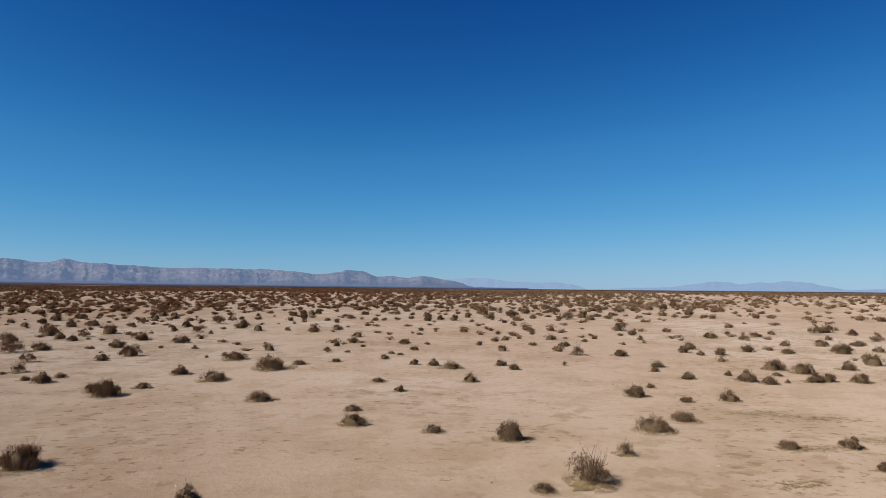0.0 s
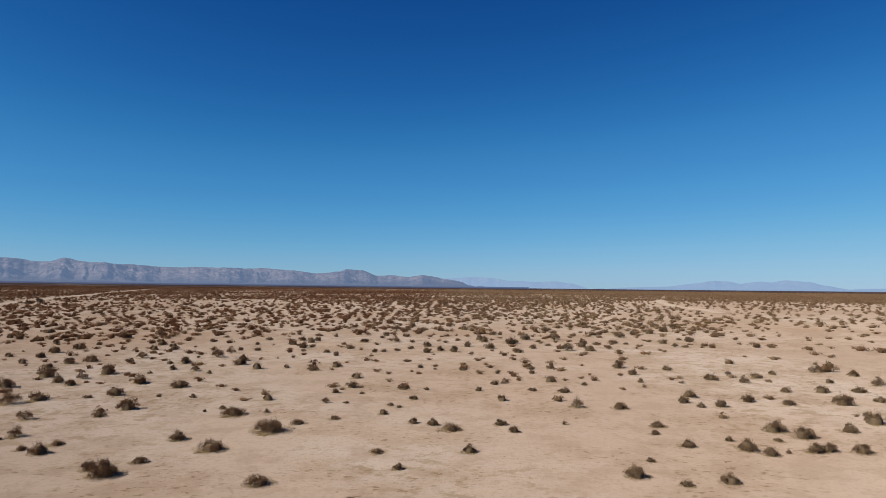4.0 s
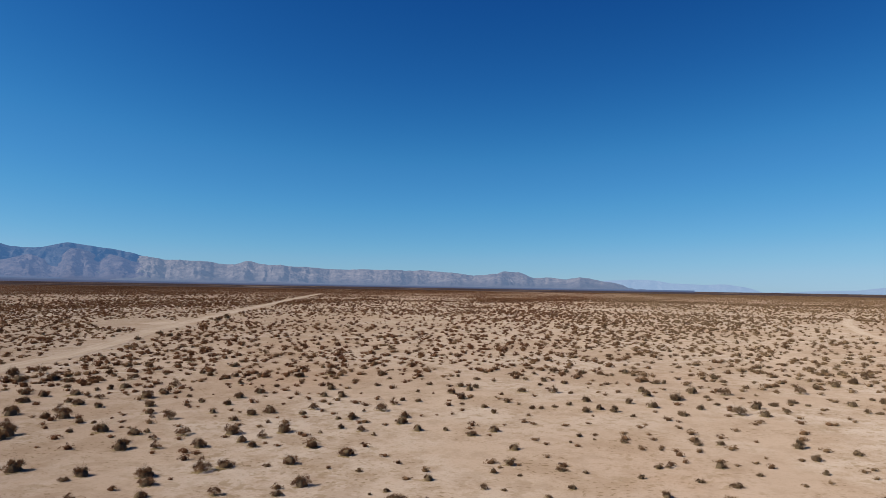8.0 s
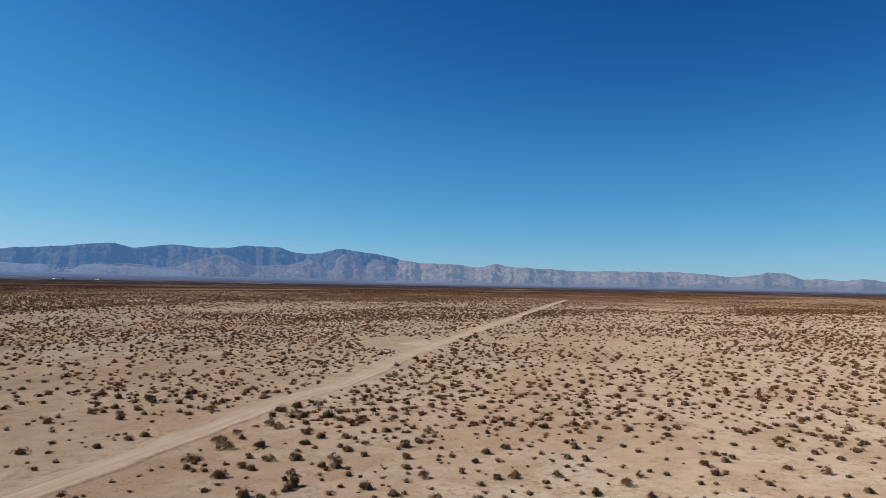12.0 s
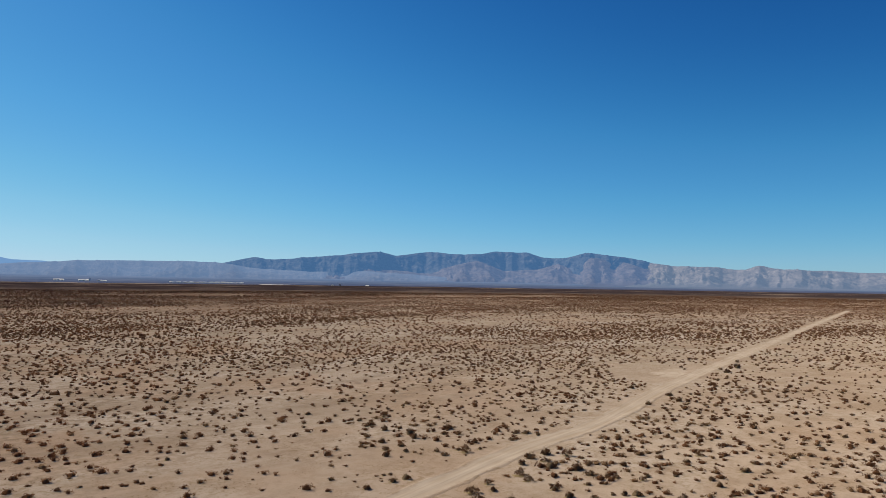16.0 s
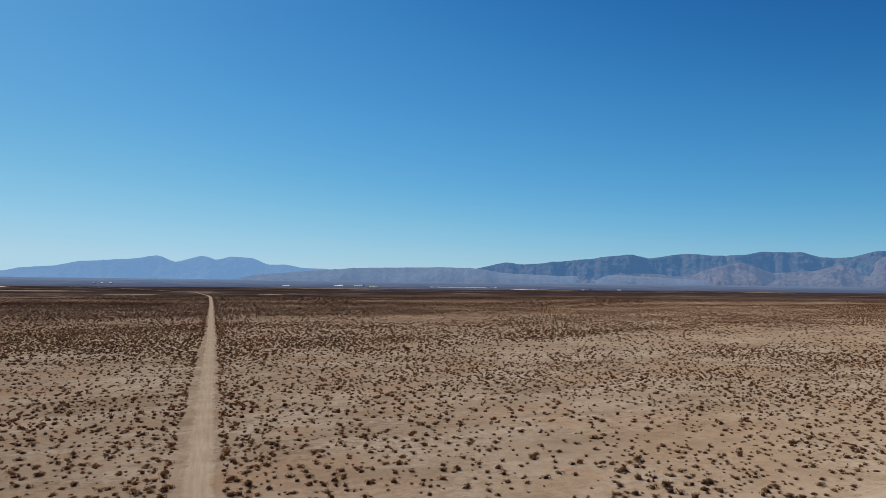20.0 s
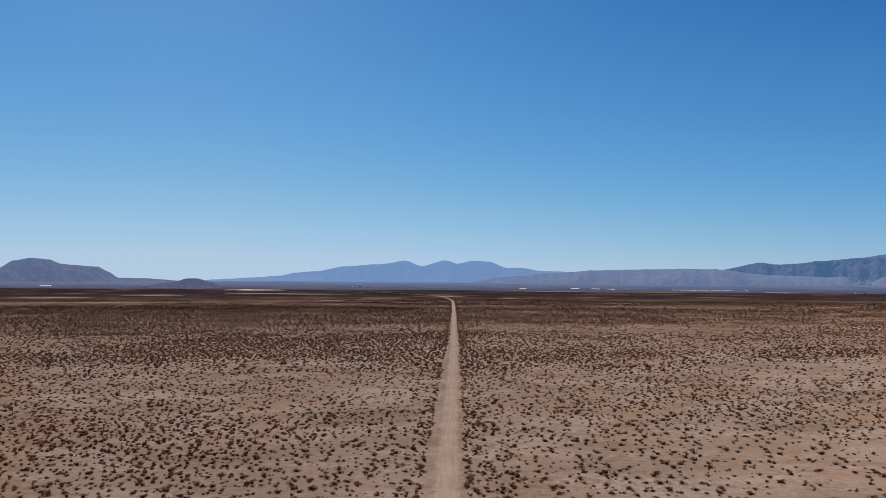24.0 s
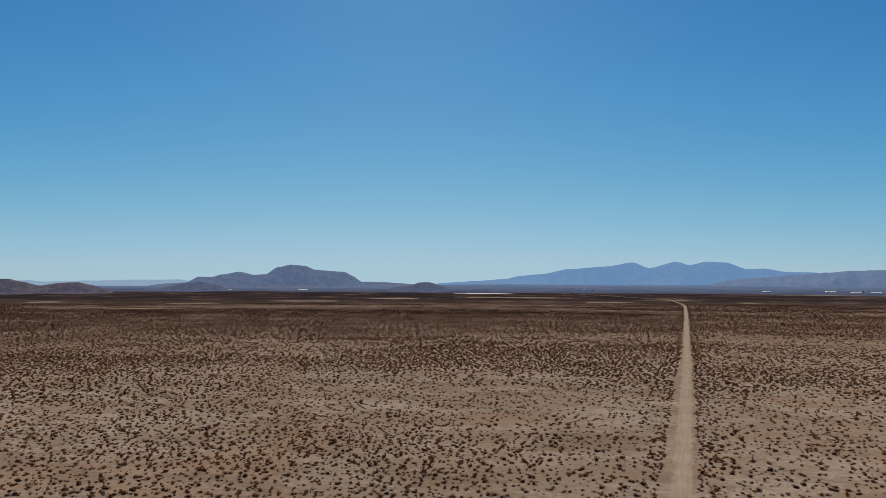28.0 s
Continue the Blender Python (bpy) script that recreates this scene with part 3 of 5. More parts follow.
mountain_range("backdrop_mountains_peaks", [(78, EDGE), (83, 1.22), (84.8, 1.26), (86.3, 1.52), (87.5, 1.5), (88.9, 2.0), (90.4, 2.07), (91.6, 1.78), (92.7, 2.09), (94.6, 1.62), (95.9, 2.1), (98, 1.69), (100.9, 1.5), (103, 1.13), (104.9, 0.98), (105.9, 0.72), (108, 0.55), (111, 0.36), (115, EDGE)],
               3950, 4760, BLUE_HAZE_ROCK, "hazy blue twin-peaked mountain group", seed=5, rough=0.3, spur=1.2, shift=0.03)
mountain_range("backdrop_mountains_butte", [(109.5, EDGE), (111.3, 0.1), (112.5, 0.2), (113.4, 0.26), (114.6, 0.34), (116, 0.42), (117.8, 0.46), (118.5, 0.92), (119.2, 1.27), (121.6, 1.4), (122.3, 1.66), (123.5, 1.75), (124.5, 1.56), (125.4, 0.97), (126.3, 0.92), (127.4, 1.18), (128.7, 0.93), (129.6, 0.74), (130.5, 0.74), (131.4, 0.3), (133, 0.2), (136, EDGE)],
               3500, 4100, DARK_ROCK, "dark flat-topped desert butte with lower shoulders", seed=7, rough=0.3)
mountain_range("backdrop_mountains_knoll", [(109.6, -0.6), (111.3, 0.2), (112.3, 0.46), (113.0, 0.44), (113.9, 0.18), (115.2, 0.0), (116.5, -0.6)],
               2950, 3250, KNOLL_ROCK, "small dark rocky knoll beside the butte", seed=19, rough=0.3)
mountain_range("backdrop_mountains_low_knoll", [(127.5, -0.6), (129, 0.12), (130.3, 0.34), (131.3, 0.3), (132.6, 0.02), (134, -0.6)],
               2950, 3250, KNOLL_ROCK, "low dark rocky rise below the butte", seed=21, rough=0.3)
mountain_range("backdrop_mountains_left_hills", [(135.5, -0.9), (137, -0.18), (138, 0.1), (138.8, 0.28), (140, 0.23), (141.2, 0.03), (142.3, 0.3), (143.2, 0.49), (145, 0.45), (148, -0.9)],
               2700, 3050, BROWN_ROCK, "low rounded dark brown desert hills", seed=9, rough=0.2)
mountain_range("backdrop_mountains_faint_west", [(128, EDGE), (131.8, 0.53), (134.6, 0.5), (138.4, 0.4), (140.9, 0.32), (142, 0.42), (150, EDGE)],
               4300, 4740, PALE_HAZE_ROCK, "faint pale blue far ridge", seed=11, rough=0.3)
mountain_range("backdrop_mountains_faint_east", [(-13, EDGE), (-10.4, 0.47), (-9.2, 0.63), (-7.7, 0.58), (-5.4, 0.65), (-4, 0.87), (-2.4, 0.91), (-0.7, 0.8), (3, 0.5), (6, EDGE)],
               4350, 4760, PALE_HAZE_ROCK, "faint pale blue far peaks", seed=13, rough=0.3, shift=-0.05)
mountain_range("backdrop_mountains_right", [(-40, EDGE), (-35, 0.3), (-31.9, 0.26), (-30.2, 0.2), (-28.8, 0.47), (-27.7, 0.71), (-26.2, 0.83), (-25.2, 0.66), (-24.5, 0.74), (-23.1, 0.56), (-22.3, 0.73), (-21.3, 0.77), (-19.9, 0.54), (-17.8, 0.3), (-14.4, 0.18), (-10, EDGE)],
               4000, 4600, PALE_HAZE_ROCK, "low hazy blue ridge on the plain's rim", seed=15, rough=0.3, shift=-0.05)


def fan_height(x, y):
    """The ground with the gravel fans that rise to the ranges' feet."""
    d = bearing(x, y)
    fan = 6 + 20 * smooth(28, 55, d) - 20 * smooth(106, 122, d)
    return height(x, y) + fan * np.clip((np.hypot(x, y) - 3030) / 1300, 0, 1) ** 1.3


def far_valley():
    """A sheet laid over the plain between the dark brush and the ranges' feet; its glow paints the haze."""
    b = np.radians(np.arange(-7, 151, 0.5))[None]
    k = np.linspace(0, 1, 24)[:, None]
    near = 3030 + 260 * (layered(np.degrees(b), b * 0, 9.0, 141, 4) - 0.5)
    r = near + (4330 - near) * k
    x, y = -r * np.sin(b), r * np.cos(b)
    z = fan_height(x, y) + 1.4 * smooth(0, 0.04, k) - 0.3
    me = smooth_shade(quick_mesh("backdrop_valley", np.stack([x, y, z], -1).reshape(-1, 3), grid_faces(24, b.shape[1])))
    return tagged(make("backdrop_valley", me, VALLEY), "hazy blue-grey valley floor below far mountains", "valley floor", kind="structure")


far_valley()

# ---- shrubs ----


def shrub_points(rng, lumps, flat):
    """Lumps of a crown: centres and radii in a unit dome that sits on the ground."""
    a = rng.rand(lumps) * 2 * np.pi
    d = np.sqrt(rng.rand(lumps)) * 0.38
    size = 0.10 + 0.13 * rng.rand(lumps)
    z = flat * (0.06 + 0.62 * rng.rand(lumps) * (1 - d / 0.5))
    if flat > 0.75:
        d, z, size = d * 0.85, flat * (0.04 + 0.62 * rng.rand(lumps)), size * 0.95
    return np.stack([np.cos(a) * d, np.sin(a) * d, z], -1), size


def blades(rng, count, length, width, lumps=9, flat=0.55, out=0.8, spread=0.55):
    """Slender leaf and twig blades round the lumps of a crown; three points each."""
    centre, size = shrub_points(rng, lumps, flat)
    k = rng.randint(lumps, size=count)
    way = rng.normal(size=(count, 3))
    way[:, 2] = np.abs(way[:, 2]) * 0.9 - 0.2
    way /= np.linalg.norm(way, axis=1)[:, None]
    at = centre[k] + way * (size[k] * (0.45 + 0.55 * rng.rand(count)))[:, None] * [1, 1, 0.5 + flat * 0.6]
    at[:, 2] = np.maximum(at[:, 2], 0.0)
    lead = way * out + rng.normal(size=(count, 3)) * spread + [0, 0, 0.6]
    lead /= np.linalg.norm(lead, axis=1)[:, None]
    turn = np.cross(lead, rng.normal(size=(count, 3)))
    turn /= np.linalg.norm(turn, axis=1)[:, None]
    long = length * (0.5 + rng.rand(count))[:, None]
    wide = width * (0.6 + 0.8 * rng.rand(count))[:, None]
    tri = np.stack([at - turn * wide / 2, at + turn * wide / 2, at + lead * long], 1)
    tri[..., 2] = np.maximum(tri[..., 2], -0.01)
    return tri.reshape(-1, 3)


def stems(rng, count, tall):
    """Woody stems that fork from the root: bent, tapered, three-sided."""
    verts, faces = [], []
    for _ in range(count):
        a, lean = rng.rand() * 2 * np.pi, 0.25 + 0.75 * rng.rand()
        tip = np.array([np.cos(a) * lean * 0.42, np.sin(a) * lean * 0.42, tall * (0.55 + 0.5 * rng.rand())])
        bend = rng.normal(size=3) * 0.09
        start = len(verts)
        for n, k in enumerate((0.0, 0.4, 0.75, 1.0)):
            at = tip * k + bend * math.sin(k * math.pi) + [0, 0, -0.02]
            r = 0.008 * (1 - 0.85 * k)
            for c in range(3):
                verts.append(at + [r * math.cos(c * 2.1), r * math.sin(c * 2.1), 0])
            if n:
                for c in range(3):
                    p, q = start + 3 * (n - 1), (c + 1) % 3
                    faces.append((p + c, p + q, p + 3 + q, p + 3 + c))
    return np.array(verts), np.array(faces)


def skirt(rng, count):
    """Dry straw and litter lying round the root."""
    a, d = rng.rand(count) * 2 * np.pi, 0.25 + 0.42 * np.sqrt(rng.rand(count))
    at = np.stack([np.cos(a) * d + 0.06, np.sin(a) * d * 0.85, 0.003 + 0.03 * rng.rand(count)], -1)
    b = rng.rand(count) * 2 * np.pi
    lead = np.stack([np.cos(b), np.sin(b), 0.15 + 0.45 * rng.rand(count)], -1)
    turn = np.stack([-np.sin(b), np.cos(b), 0.1 * rng.normal(size=count)], -1)
    tri = np.stack([at - turn * 0.007, at + turn * 0.007, at + lead * (0.03 + 0.06 * rng.rand(count))[:, None]], 1)
    b = np.linspace(0, 2 * np.pi, 45)[:-1]
    r = 0.26 + 0.2 * rng.rand() + 0.30 * rng.rand(44) ** 2 + 0.08 * np.sin(b * 3 + rng.rand() * 6)
    edge = np.stack([np.cos(b) * r + 0.06, np.sin(b) * r * 0.85, np.full(44, -0.01)], -1)
    pad = np.stack([edge, np.roll(edge, -1, 0), np.broadcast_to([0.02, 0, 0.02], edge.shape)], 1)
    return np.concatenate([pad, tri]).reshape(-1, 3)


def tri_faces(verts):
    return np.arange(len(verts)).reshape(-1, 3)


def heart(rng, flat):
    """The dense middle of a crown: a solid uneven dome, twig-coloured, added inside to block the light."""
    a = np.linspace(0, 2 * np.pi, 9, endpoint=False)
    rings = [np.stack([np.cos(a) * r, np.sin(a) * r, np.full(9, z)], -1) * (0.8 + 0.4 * rng.rand(9))[:, None] for r, z in ((0.31, -0.01), (0.28, flat * 0.26), (0.16, flat * 0.5))]
    verts = np.concatenate(rings + [[[0, 0, flat * 0.58]]])
    quads = grid_faces(3, 9, True)[:, ::-1]
    cap = np.array([(18 + k, 18 + (k + 1) % 9, 27, 27) for k in range(9)])
    tris = np.concatenate([quads[:, :3], quads[:, [0, 2, 3]], cap[:, :3]])
    return verts, tris


def shrub_kind(seed, count, length, width, flat, lumps, straw_count=160, hollow=False):
    rng = np.random.RandomState(seed)
    leaf = blades(rng, count, length, width, lumps, flat)
    twigs = blades(rng, count // 12, length * 2.0, width * 0.4, lumps, flat, 1.2, 0.35)
    leaf = np.concatenate([leaf, twigs])
    wood, limbs = stems(rng, 24, flat * 0.92)
    limbs = np.concatenate([limbs[:, :3], limbs[:, [0, 2, 3]]])
    if not hollow:
        mid, sides = heart(rng, flat * 0.85)
        limbs = np.concatenate([limbs, sides + len(wood)])
        wood = np.concatenate([wood, mid])
    straw = skirt(rng, straw_count)
    made = []
    for name, verts, faces, material in (("foliage", leaf, tri_faces(leaf), LEAF), ("branchwork", wood, limbs, TWIG), ("dry_litter", straw, tri_faces(straw), STRAW)):
        me = quick_mesh(name, verts, faces)
        me.materials.append(material)
        made.append((name, me))
    return made


FULL = [shrub_kind(100 + n, 5200, 0.030, 0.0125, 0.54, 12 + n % 4, 520) for n in range(6)]
TALL = [shrub_kind(140 + n, 3400, 0.032, 0.011, 0.74, 11, 560, True) for n in range(3)]
LOW = [shrub_kind(180 + n, 2400, 0.034, 0.014, 0.32, 12, 560) for n in range(4)]
PLAIN_FULL = [shrub_kind(220 + n, 1100, 0.07, 0.022, 0.56, 8 + n % 3, 70) for n in range(5)]
PLAIN_TALL = [shrub_kind(240 + n, 900, 0.075, 0.022, 0.66, 9, 70, True) for n in range(2)]
PLAIN_LOW = [shrub_kind(260 + n, 700, 0.07, 0.022, 0.32, 8, 90) for n in range(3)]

shrubs_a = [(-4.4, 12.3, 0.59), (1.9, 13.1, 0.47), (2.9, 13.7, 1.02), (4.1, 15.7, 0.45), (-8.7, 14.6, 1.11), (9.1, 14.5, 0.33), (1.7, 17.1, 0.84), (-0.2, 17.9, 0.53), (8.1, 16.4, 0.54), (5.5, 18.2, 1.02), (9.6, 16.5, 0.53), (-2.4, 19.0, 0.74), (6.8, 19.8, 0.75), (-2.7, 21.2, 0.49), (-6.0, 23.2, 0.9), (8.1, 23.3, 0.44), (-1.5, 25.0, 0.44), (6.7, 24.2, 0.74), (9.7, 23.7, 0.75), (-11.6, 24.3, 1.01), (7.8, 26.3, 0.35), (-2.5, 27.3, 0.58), (1.1, 27.4, 0.63), (-12.5, 25.0, 0.64), (-11.1, 26.0, 0.64), (-9.0, 27.8, 1.1), (12.8, 27.3, 0.64), (10.0, 28.6, 0.64), (12.2, 28.1, 0.89), (13.6, 27.6, 0.26), (0.4, 31.2, 0.91), (3.2, 30.9, 0.51)]
shrubs_b = [(-15.5, 27.2, 0.77), (14.7, 27.7, 0.67), (-11.0, 29.5, 0.81), (15.3, 27.8, 0.67), (-7.5, 30.9, 1.5), (12.1, 29.6, 0.36), (-0.4, 32.4, 0.69), (9.3, 30.7, 0.41), (-16.5, 27.7, 0.52), (16.5, 27.6, 0.79), (2.7, 32.4, 0.63), (-1.3, 32.7, 0.48), (-15.6, 28.6, 0.58), (14.1, 29.5, 0.42), (5.7, 32.6, 0.27), (-6.6, 32.4, 0.7), (9.9, 32.2, 0.71), (-5.1, 33.5, 0.5), (15.5, 30.1, 1.05), (14.8, 31.3, 0.96), (-18.5, 29.4, 0.39), (-2.9, 34.8, 0.46), (-18.1, 29.9, 0.74), (-8.7, 35.1, 0.3), (-10.2, 34.6, 1.35), (18.0, 31.1, 0.76), (-2.2, 36.5, 0.36), (-2.7, 37.0, 0.42), (7.0, 36.5, 0.78), (9.2, 36.3, 0.8), (-11.9, 35.3, 0.24), (-11.2, 36.0, 0.43)]
shrubs_c = [(-5.1, 37.6, 0.37), (-16.6, 34.1, 0.68), (-6.2, 37.6, 0.5), (20.2, 32.9, 1.07), (3.3, 38.5, 0.63), (-19.8, 33.4, 0.7), (-1.5, 38.8, 0.51), (13.6, 36.8, 0.51), (-16.0, 35.9, 1.09), (-9.5, 38.5, 0.77), (14.7, 37.0, 0.71), (13.1, 38.1, 0.66), (-4.6, 40.5, 0.33), (-6.2, 40.8, 0.53), (-23.3, 32.1, 0.83), (-13.9, 39.2, 0.4), (2.2, 41.7, 0.48), (18.5, 37.5, 0.82), (7.2, 41.2, 0.75), (16.7, 38.4, 0.82), (-0.9, 42.0, 0.4), (5.4, 41.7, 0.62), (-2.3, 42.2, 0.83), (14.0, 39.9, 0.89), (-26.5, 30.9, 0.53), (-5.5, 42.7, 0.78), (21.5, 37.5, 1.13), (-22.9, 37.1, 1.27), (-24.3, 34.0, 1.22), (-19.6, 38.9, 0.57), (-21.9, 38.2, 1.22), (-18.5, 39.8, 1.07)]
shrubs_d = [(3.3, 44.0, 0.5), (3.9, 44.3, 0.36), (8.9, 43.8, 0.51), (24.0, 38.4, 0.73), (-15.9, 42.4, 1.03), (-25.3, 35.4, 1.13), (6.9, 45.0, 0.67), (20.3, 41.4, 0.68), (-29.2, 33.6, 0.72), (-5.6, 46.3, 0.76), (12.7, 44.9, 0.53), (-28.9, 34.6, 1.03), (22.3, 41.3, 0.83), (-18.8, 43.8, 1.08), (24.5, 41.2, 1.01), (-22.6, 42.8, 0.71), (3.8, 48.3, 0.31), (19.2, 44.7, 0.71), (17.5, 45.7, 0.79), (-2.1, 48.9, 0.31), (-26.0, 41.8, 1.2), (-33.3, 34.4, 1.4), (13.0, 47.8, 0.73), (1.5, 49.7, 0.64), (-24.0, 43.7, 0.81), (-0.5, 50.0, 0.32), (-9.1, 49.3, 0.89), (-15.8, 47.6, 0.4), (24.4, 44.3, 0.66), (6.3, 50.2, 0.83), (-23.1, 45.1, 0.74), (-28.5, 40.8, 0.73)]
shrubs_e = [(20.8, 46.4, 0.99), (7.8, 50.5, 0.67), (-19.7, 47.2, 0.33), (-30.5, 40.0, 1.31), (19.4, 47.6, 0.42), (-7.7, 50.8, 0.75), (-11.1, 50.2, 0.5), (-1.6, 50.7, 0.49), (26.9, 43.3, 0.83), (-13.1, 49.7, 0.92), (-17.1, 48.6, 0.76), (-22.4, 46.9, 1.19), (12.7, 50.6, 0.94), (15.9, 49.6, 0.77), (-30.1, 42.7, 0.59), (-25.7, 45.5, 1.19), (-18.8, 48.9, 0.59), (22.4, 47.5, 0.59), (-28.8, 44.3, 1.12), (-14.9, 51.5, 0.96), (-15.1, 51.9, 0.61), (-32.1, 43.5, 1.14), (27.4, 46.7, 0.88), (-31.6, 44.2, 0.53), (25.7, 48.3, 0.98), (-40.2, 37.5, 0.9), (-19.0, 51.8, 0.81), (-20.1, 51.6, 0.54), (-41.4, 36.9, 1.26), (-40.0, 38.6, 0.54), (-15.2, 53.5, 0.99), (-19.2, 52.4, 0.91)]
shrubs_f = [(-34.8, 43.6, 1.18), (-39.8, 39.5, 0.55), (-39.8, 40.0, 0.92), (-36.8, 42.8, 0.64), (-27.7, 49.2, 0.74), (-40.2, 40.9, 1.4), (-8.6, 56.8, 0.65), (-23.5, 52.6, 0.66), (2.4, 58, 0.57), (28.1, 50.8, 0.76), (-19.1, 54.9, 0.38), (-27.4, 51.4, 0.85), (-17.8, 55.5, 1.23), (-27.4, 51.5, 0.85), (-32.7, 48.4, 1.14), (-26.3, 52.5, 1.24), (-37.3, 45.7, 0.58), (-41.9, 41.6, 0.67), (-1.3, 59.1, 0.87), (-34.4, 48.6, 0.48), (-5.7, 59.3, 0.58), (-23.5, 54.8, 0.97), (-38.5, 45.6, 0.87), (1, 59.7, 0.87), (-5, 59.5, 0.68), (6.4, 59.4, 1.17), (-30.7, 51.3, 0.68), (-9.8, 59, 0.68), (-26.8, 53.5, 0.88), (-42.3, 42.9, 1.18), (-0.2, 60.4, 0.79), (-3.9, 60.5, 0.69)]
shrubs_g = [(-11.8, 59.6, 0.49), (-17.6, 58.4, 0.79), (-35.6, 49.9, 1), (-47.1, 39.3, 1.4), (-2.8, 61.8, 0.6), (10.9, 61, 1.31), (-40.8, 46.8, 1.31), (12.8, 60.8, 1.32), (-15.9, 60.2, 0.61), (-8.2, 61.8, 0.81), (4.2, 62.5, 1.12), (-42.2, 46.4, 1.22), (-17.4, 60.4, 0.61), (-46.6, 42.3, 1.03), (8.1, 62.5, 0.72), (-31.4, 54.9, 0.93), (-12.4, 62.5, 0.93), (-34.6, 53.6, 0.73), (-1.4, 63.8, 0.83), (-47.8, 42.3, 1.04), (2.3, 63.9, 0.83), (-37.5, 52.6, 0.95), (14.9, 63, 0.63), (-42.9, 48.8, 1.06), (-51.7, 39.4, 0.95), (-23.3, 60.7, 0.95), (-34.2, 55.3, 0.85), (12.8, 64, 1.06), (-45.8, 46.7, 1.7), (-47.4, 45.2, 1.07), (-24.9, 60.6, 0.96), (-41.3, 51.1, 0.86)]
shrubs_h = [(9.8, 65, 0.75), (-48, 45.1, 0.86), (-32.1, 58.1, 0.97), (-52.4, 40.9, 0.76), (-13.9, 65.2, 0.98), (-49.8, 44.8, 0.77), (6.5, 66.7, 1.42), (-17.2, 65, 0.55), (14.5, 65.7, 0.99), (-53.5, 41, 1.21), (21.3, 64.1, 0.66), (22.2, 63.9, 0.77), (-53.3, 41.8, 1.11), (-2.9, 67.7, 0.55), (-43.8, 51.8, 1.32), (-36.7, 57.3, 0.55), (-4.6, 67.9, 1), (-7.5, 67.8, 1.11), (4.1, 68.2, 1.11), (-12.6, 67.2, 1), (-47.7, 49, 0.78), (-31.5, 60.8, 1), (17.4, 66.4, 0.67), (-40.3, 56.1, 1.35), (9.4, 68.6, 0.68), (-45.4, 52.5, 0.79), (16.5, 67.5, 1.02), (-25.9, 64.5, 1.24), (-12.2, 68.7, 0.79), (-44, 54.6, 0.8), (21.2, 67.4, 1.27), (-13.9, 69.3, 0.92)]
shrubs_i = [(-40, 58.3, 1.15), (3.7, 70.7, 0.81), (-54.3, 45.8, 1.74), (-22.1, 67.6, 0.93), (-49.1, 51.6, 1.27), (-52.2, 48.5, 1.28), (8.4, 70.9, 1.16), (11.3, 70.7, 1.17), (-17.2, 69.6, 0.7), (-50.9, 50.5, 0.47), (-31.6, 64.5, 0.7), (-6.2, 72.1, 0.59), (-46.3, 55.8, 0.71), (-47.5, 55.8, 1.31), (24.4, 69.3, 1.08), (-49.7, 54.3, 1.08), (-3.8, 73.8, 0.84), (-57, 47.3, 1.69), (-25.3, 69.9, 0.85), (-36.2, 65.5, 0.73), (24, 70.9, 0.73), (-41.6, 62.3, 1.22), (-56.2, 49.6, 0.86), (-6, 74.8, 0.85), (-47.4, 58.4, 0.61), (-13.1, 74.2, 0.98), (-46.6, 59.3, 0.86), (18.5, 73.2, 1.11), (-8, 75.1, 0.61), (-45.8, 60.2, 1.11), (-22.3, 72.3, 0.74), (-52.3, 54.9, 1.11)]
shrubs_j = [(-36, 67.1, 0.62), (-65.2, 39.4, 1.12), (5.4, 76.2, 1.24), (6.3, 76.4, 0.62), (-15.5, 75.7, 0.63), (-58.5, 50.8, 1.01), (-51.4, 59.1, 1.02), (-32.2, 71.4, 1.4), (-39.5, 67.9, 0.77), (-65.8, 43.1, 1.28), (-56.5, 55, 1.16), (-24, 75.3, 1.41), (-36.5, 70.3, 0.9), (20.9, 76.5, 1.03), (-65.8, 44.8, 1.17), (-29.7, 73.9, 1.3), (12.5, 78.8, 0.91), (-39.1, 69.7, 0.91), (-7.5, 79.6, 0.65), (-9.6, 79.5, 1.04), (-13, 79.6, 0.79), (-20.8, 78, 0.66), (-58.6, 55.9, 1.72), (-68.5, 43.6, 0.66), (-29.1, 75.9, 0.79), (-48.7, 65.1, 0.79), (-68.3, 44.3, 0.66), (-42.2, 69.7, 1.06), (-51.2, 63.7, 1.06), (-52, 63.1, 0.93), (-5.4, 81.6, 1.06), (-2.2, 81.9, 0.93)]
shrubs_k = [(23.2, 78.6, 1.47), (12, 81.2, 1.07), (-53.8, 62.2, 1.74), (-4.1, 82.4, 0.81), (-49.2, 66.6, 0.81), (2.6, 83.2, 1.08), (-44, 71.1, 0.95), (-47.4, 69.3, 0.68), (-56.3, 62.8, 1.65), (-58.9, 60.9, 1.52), (25.8, 81.5, 1.39), (-62, 59.3, 1.12), (-59.6, 62.7, 0.84), (-54, 68.5, 1.14), (-61.3, 62.3, 1), (-43.5, 77.2, 1.15), (-63.5, 62.1, 1.45), (-71.5, 54.6, 1.32), (-75.8, 48.5, 1.17), (-50.1, 75.5, 0.88), (-61.5, 66.6, 2.06), (28.5, 86.4, 1.04), (-63.6, 65.1, 1.48), (-71, 57.7, 1.49), (-73.6, 55, 0.9), (-76.1, 51.7, 0.75), (26.7, 88.2, 1.5), (25.1, 88.7, 1.05), (-72.5, 57.7, 0.91), (-44.7, 81.4, 1.21), (-71.1, 60.2, 0.61), (-78.7, 50.3, 2.13)]
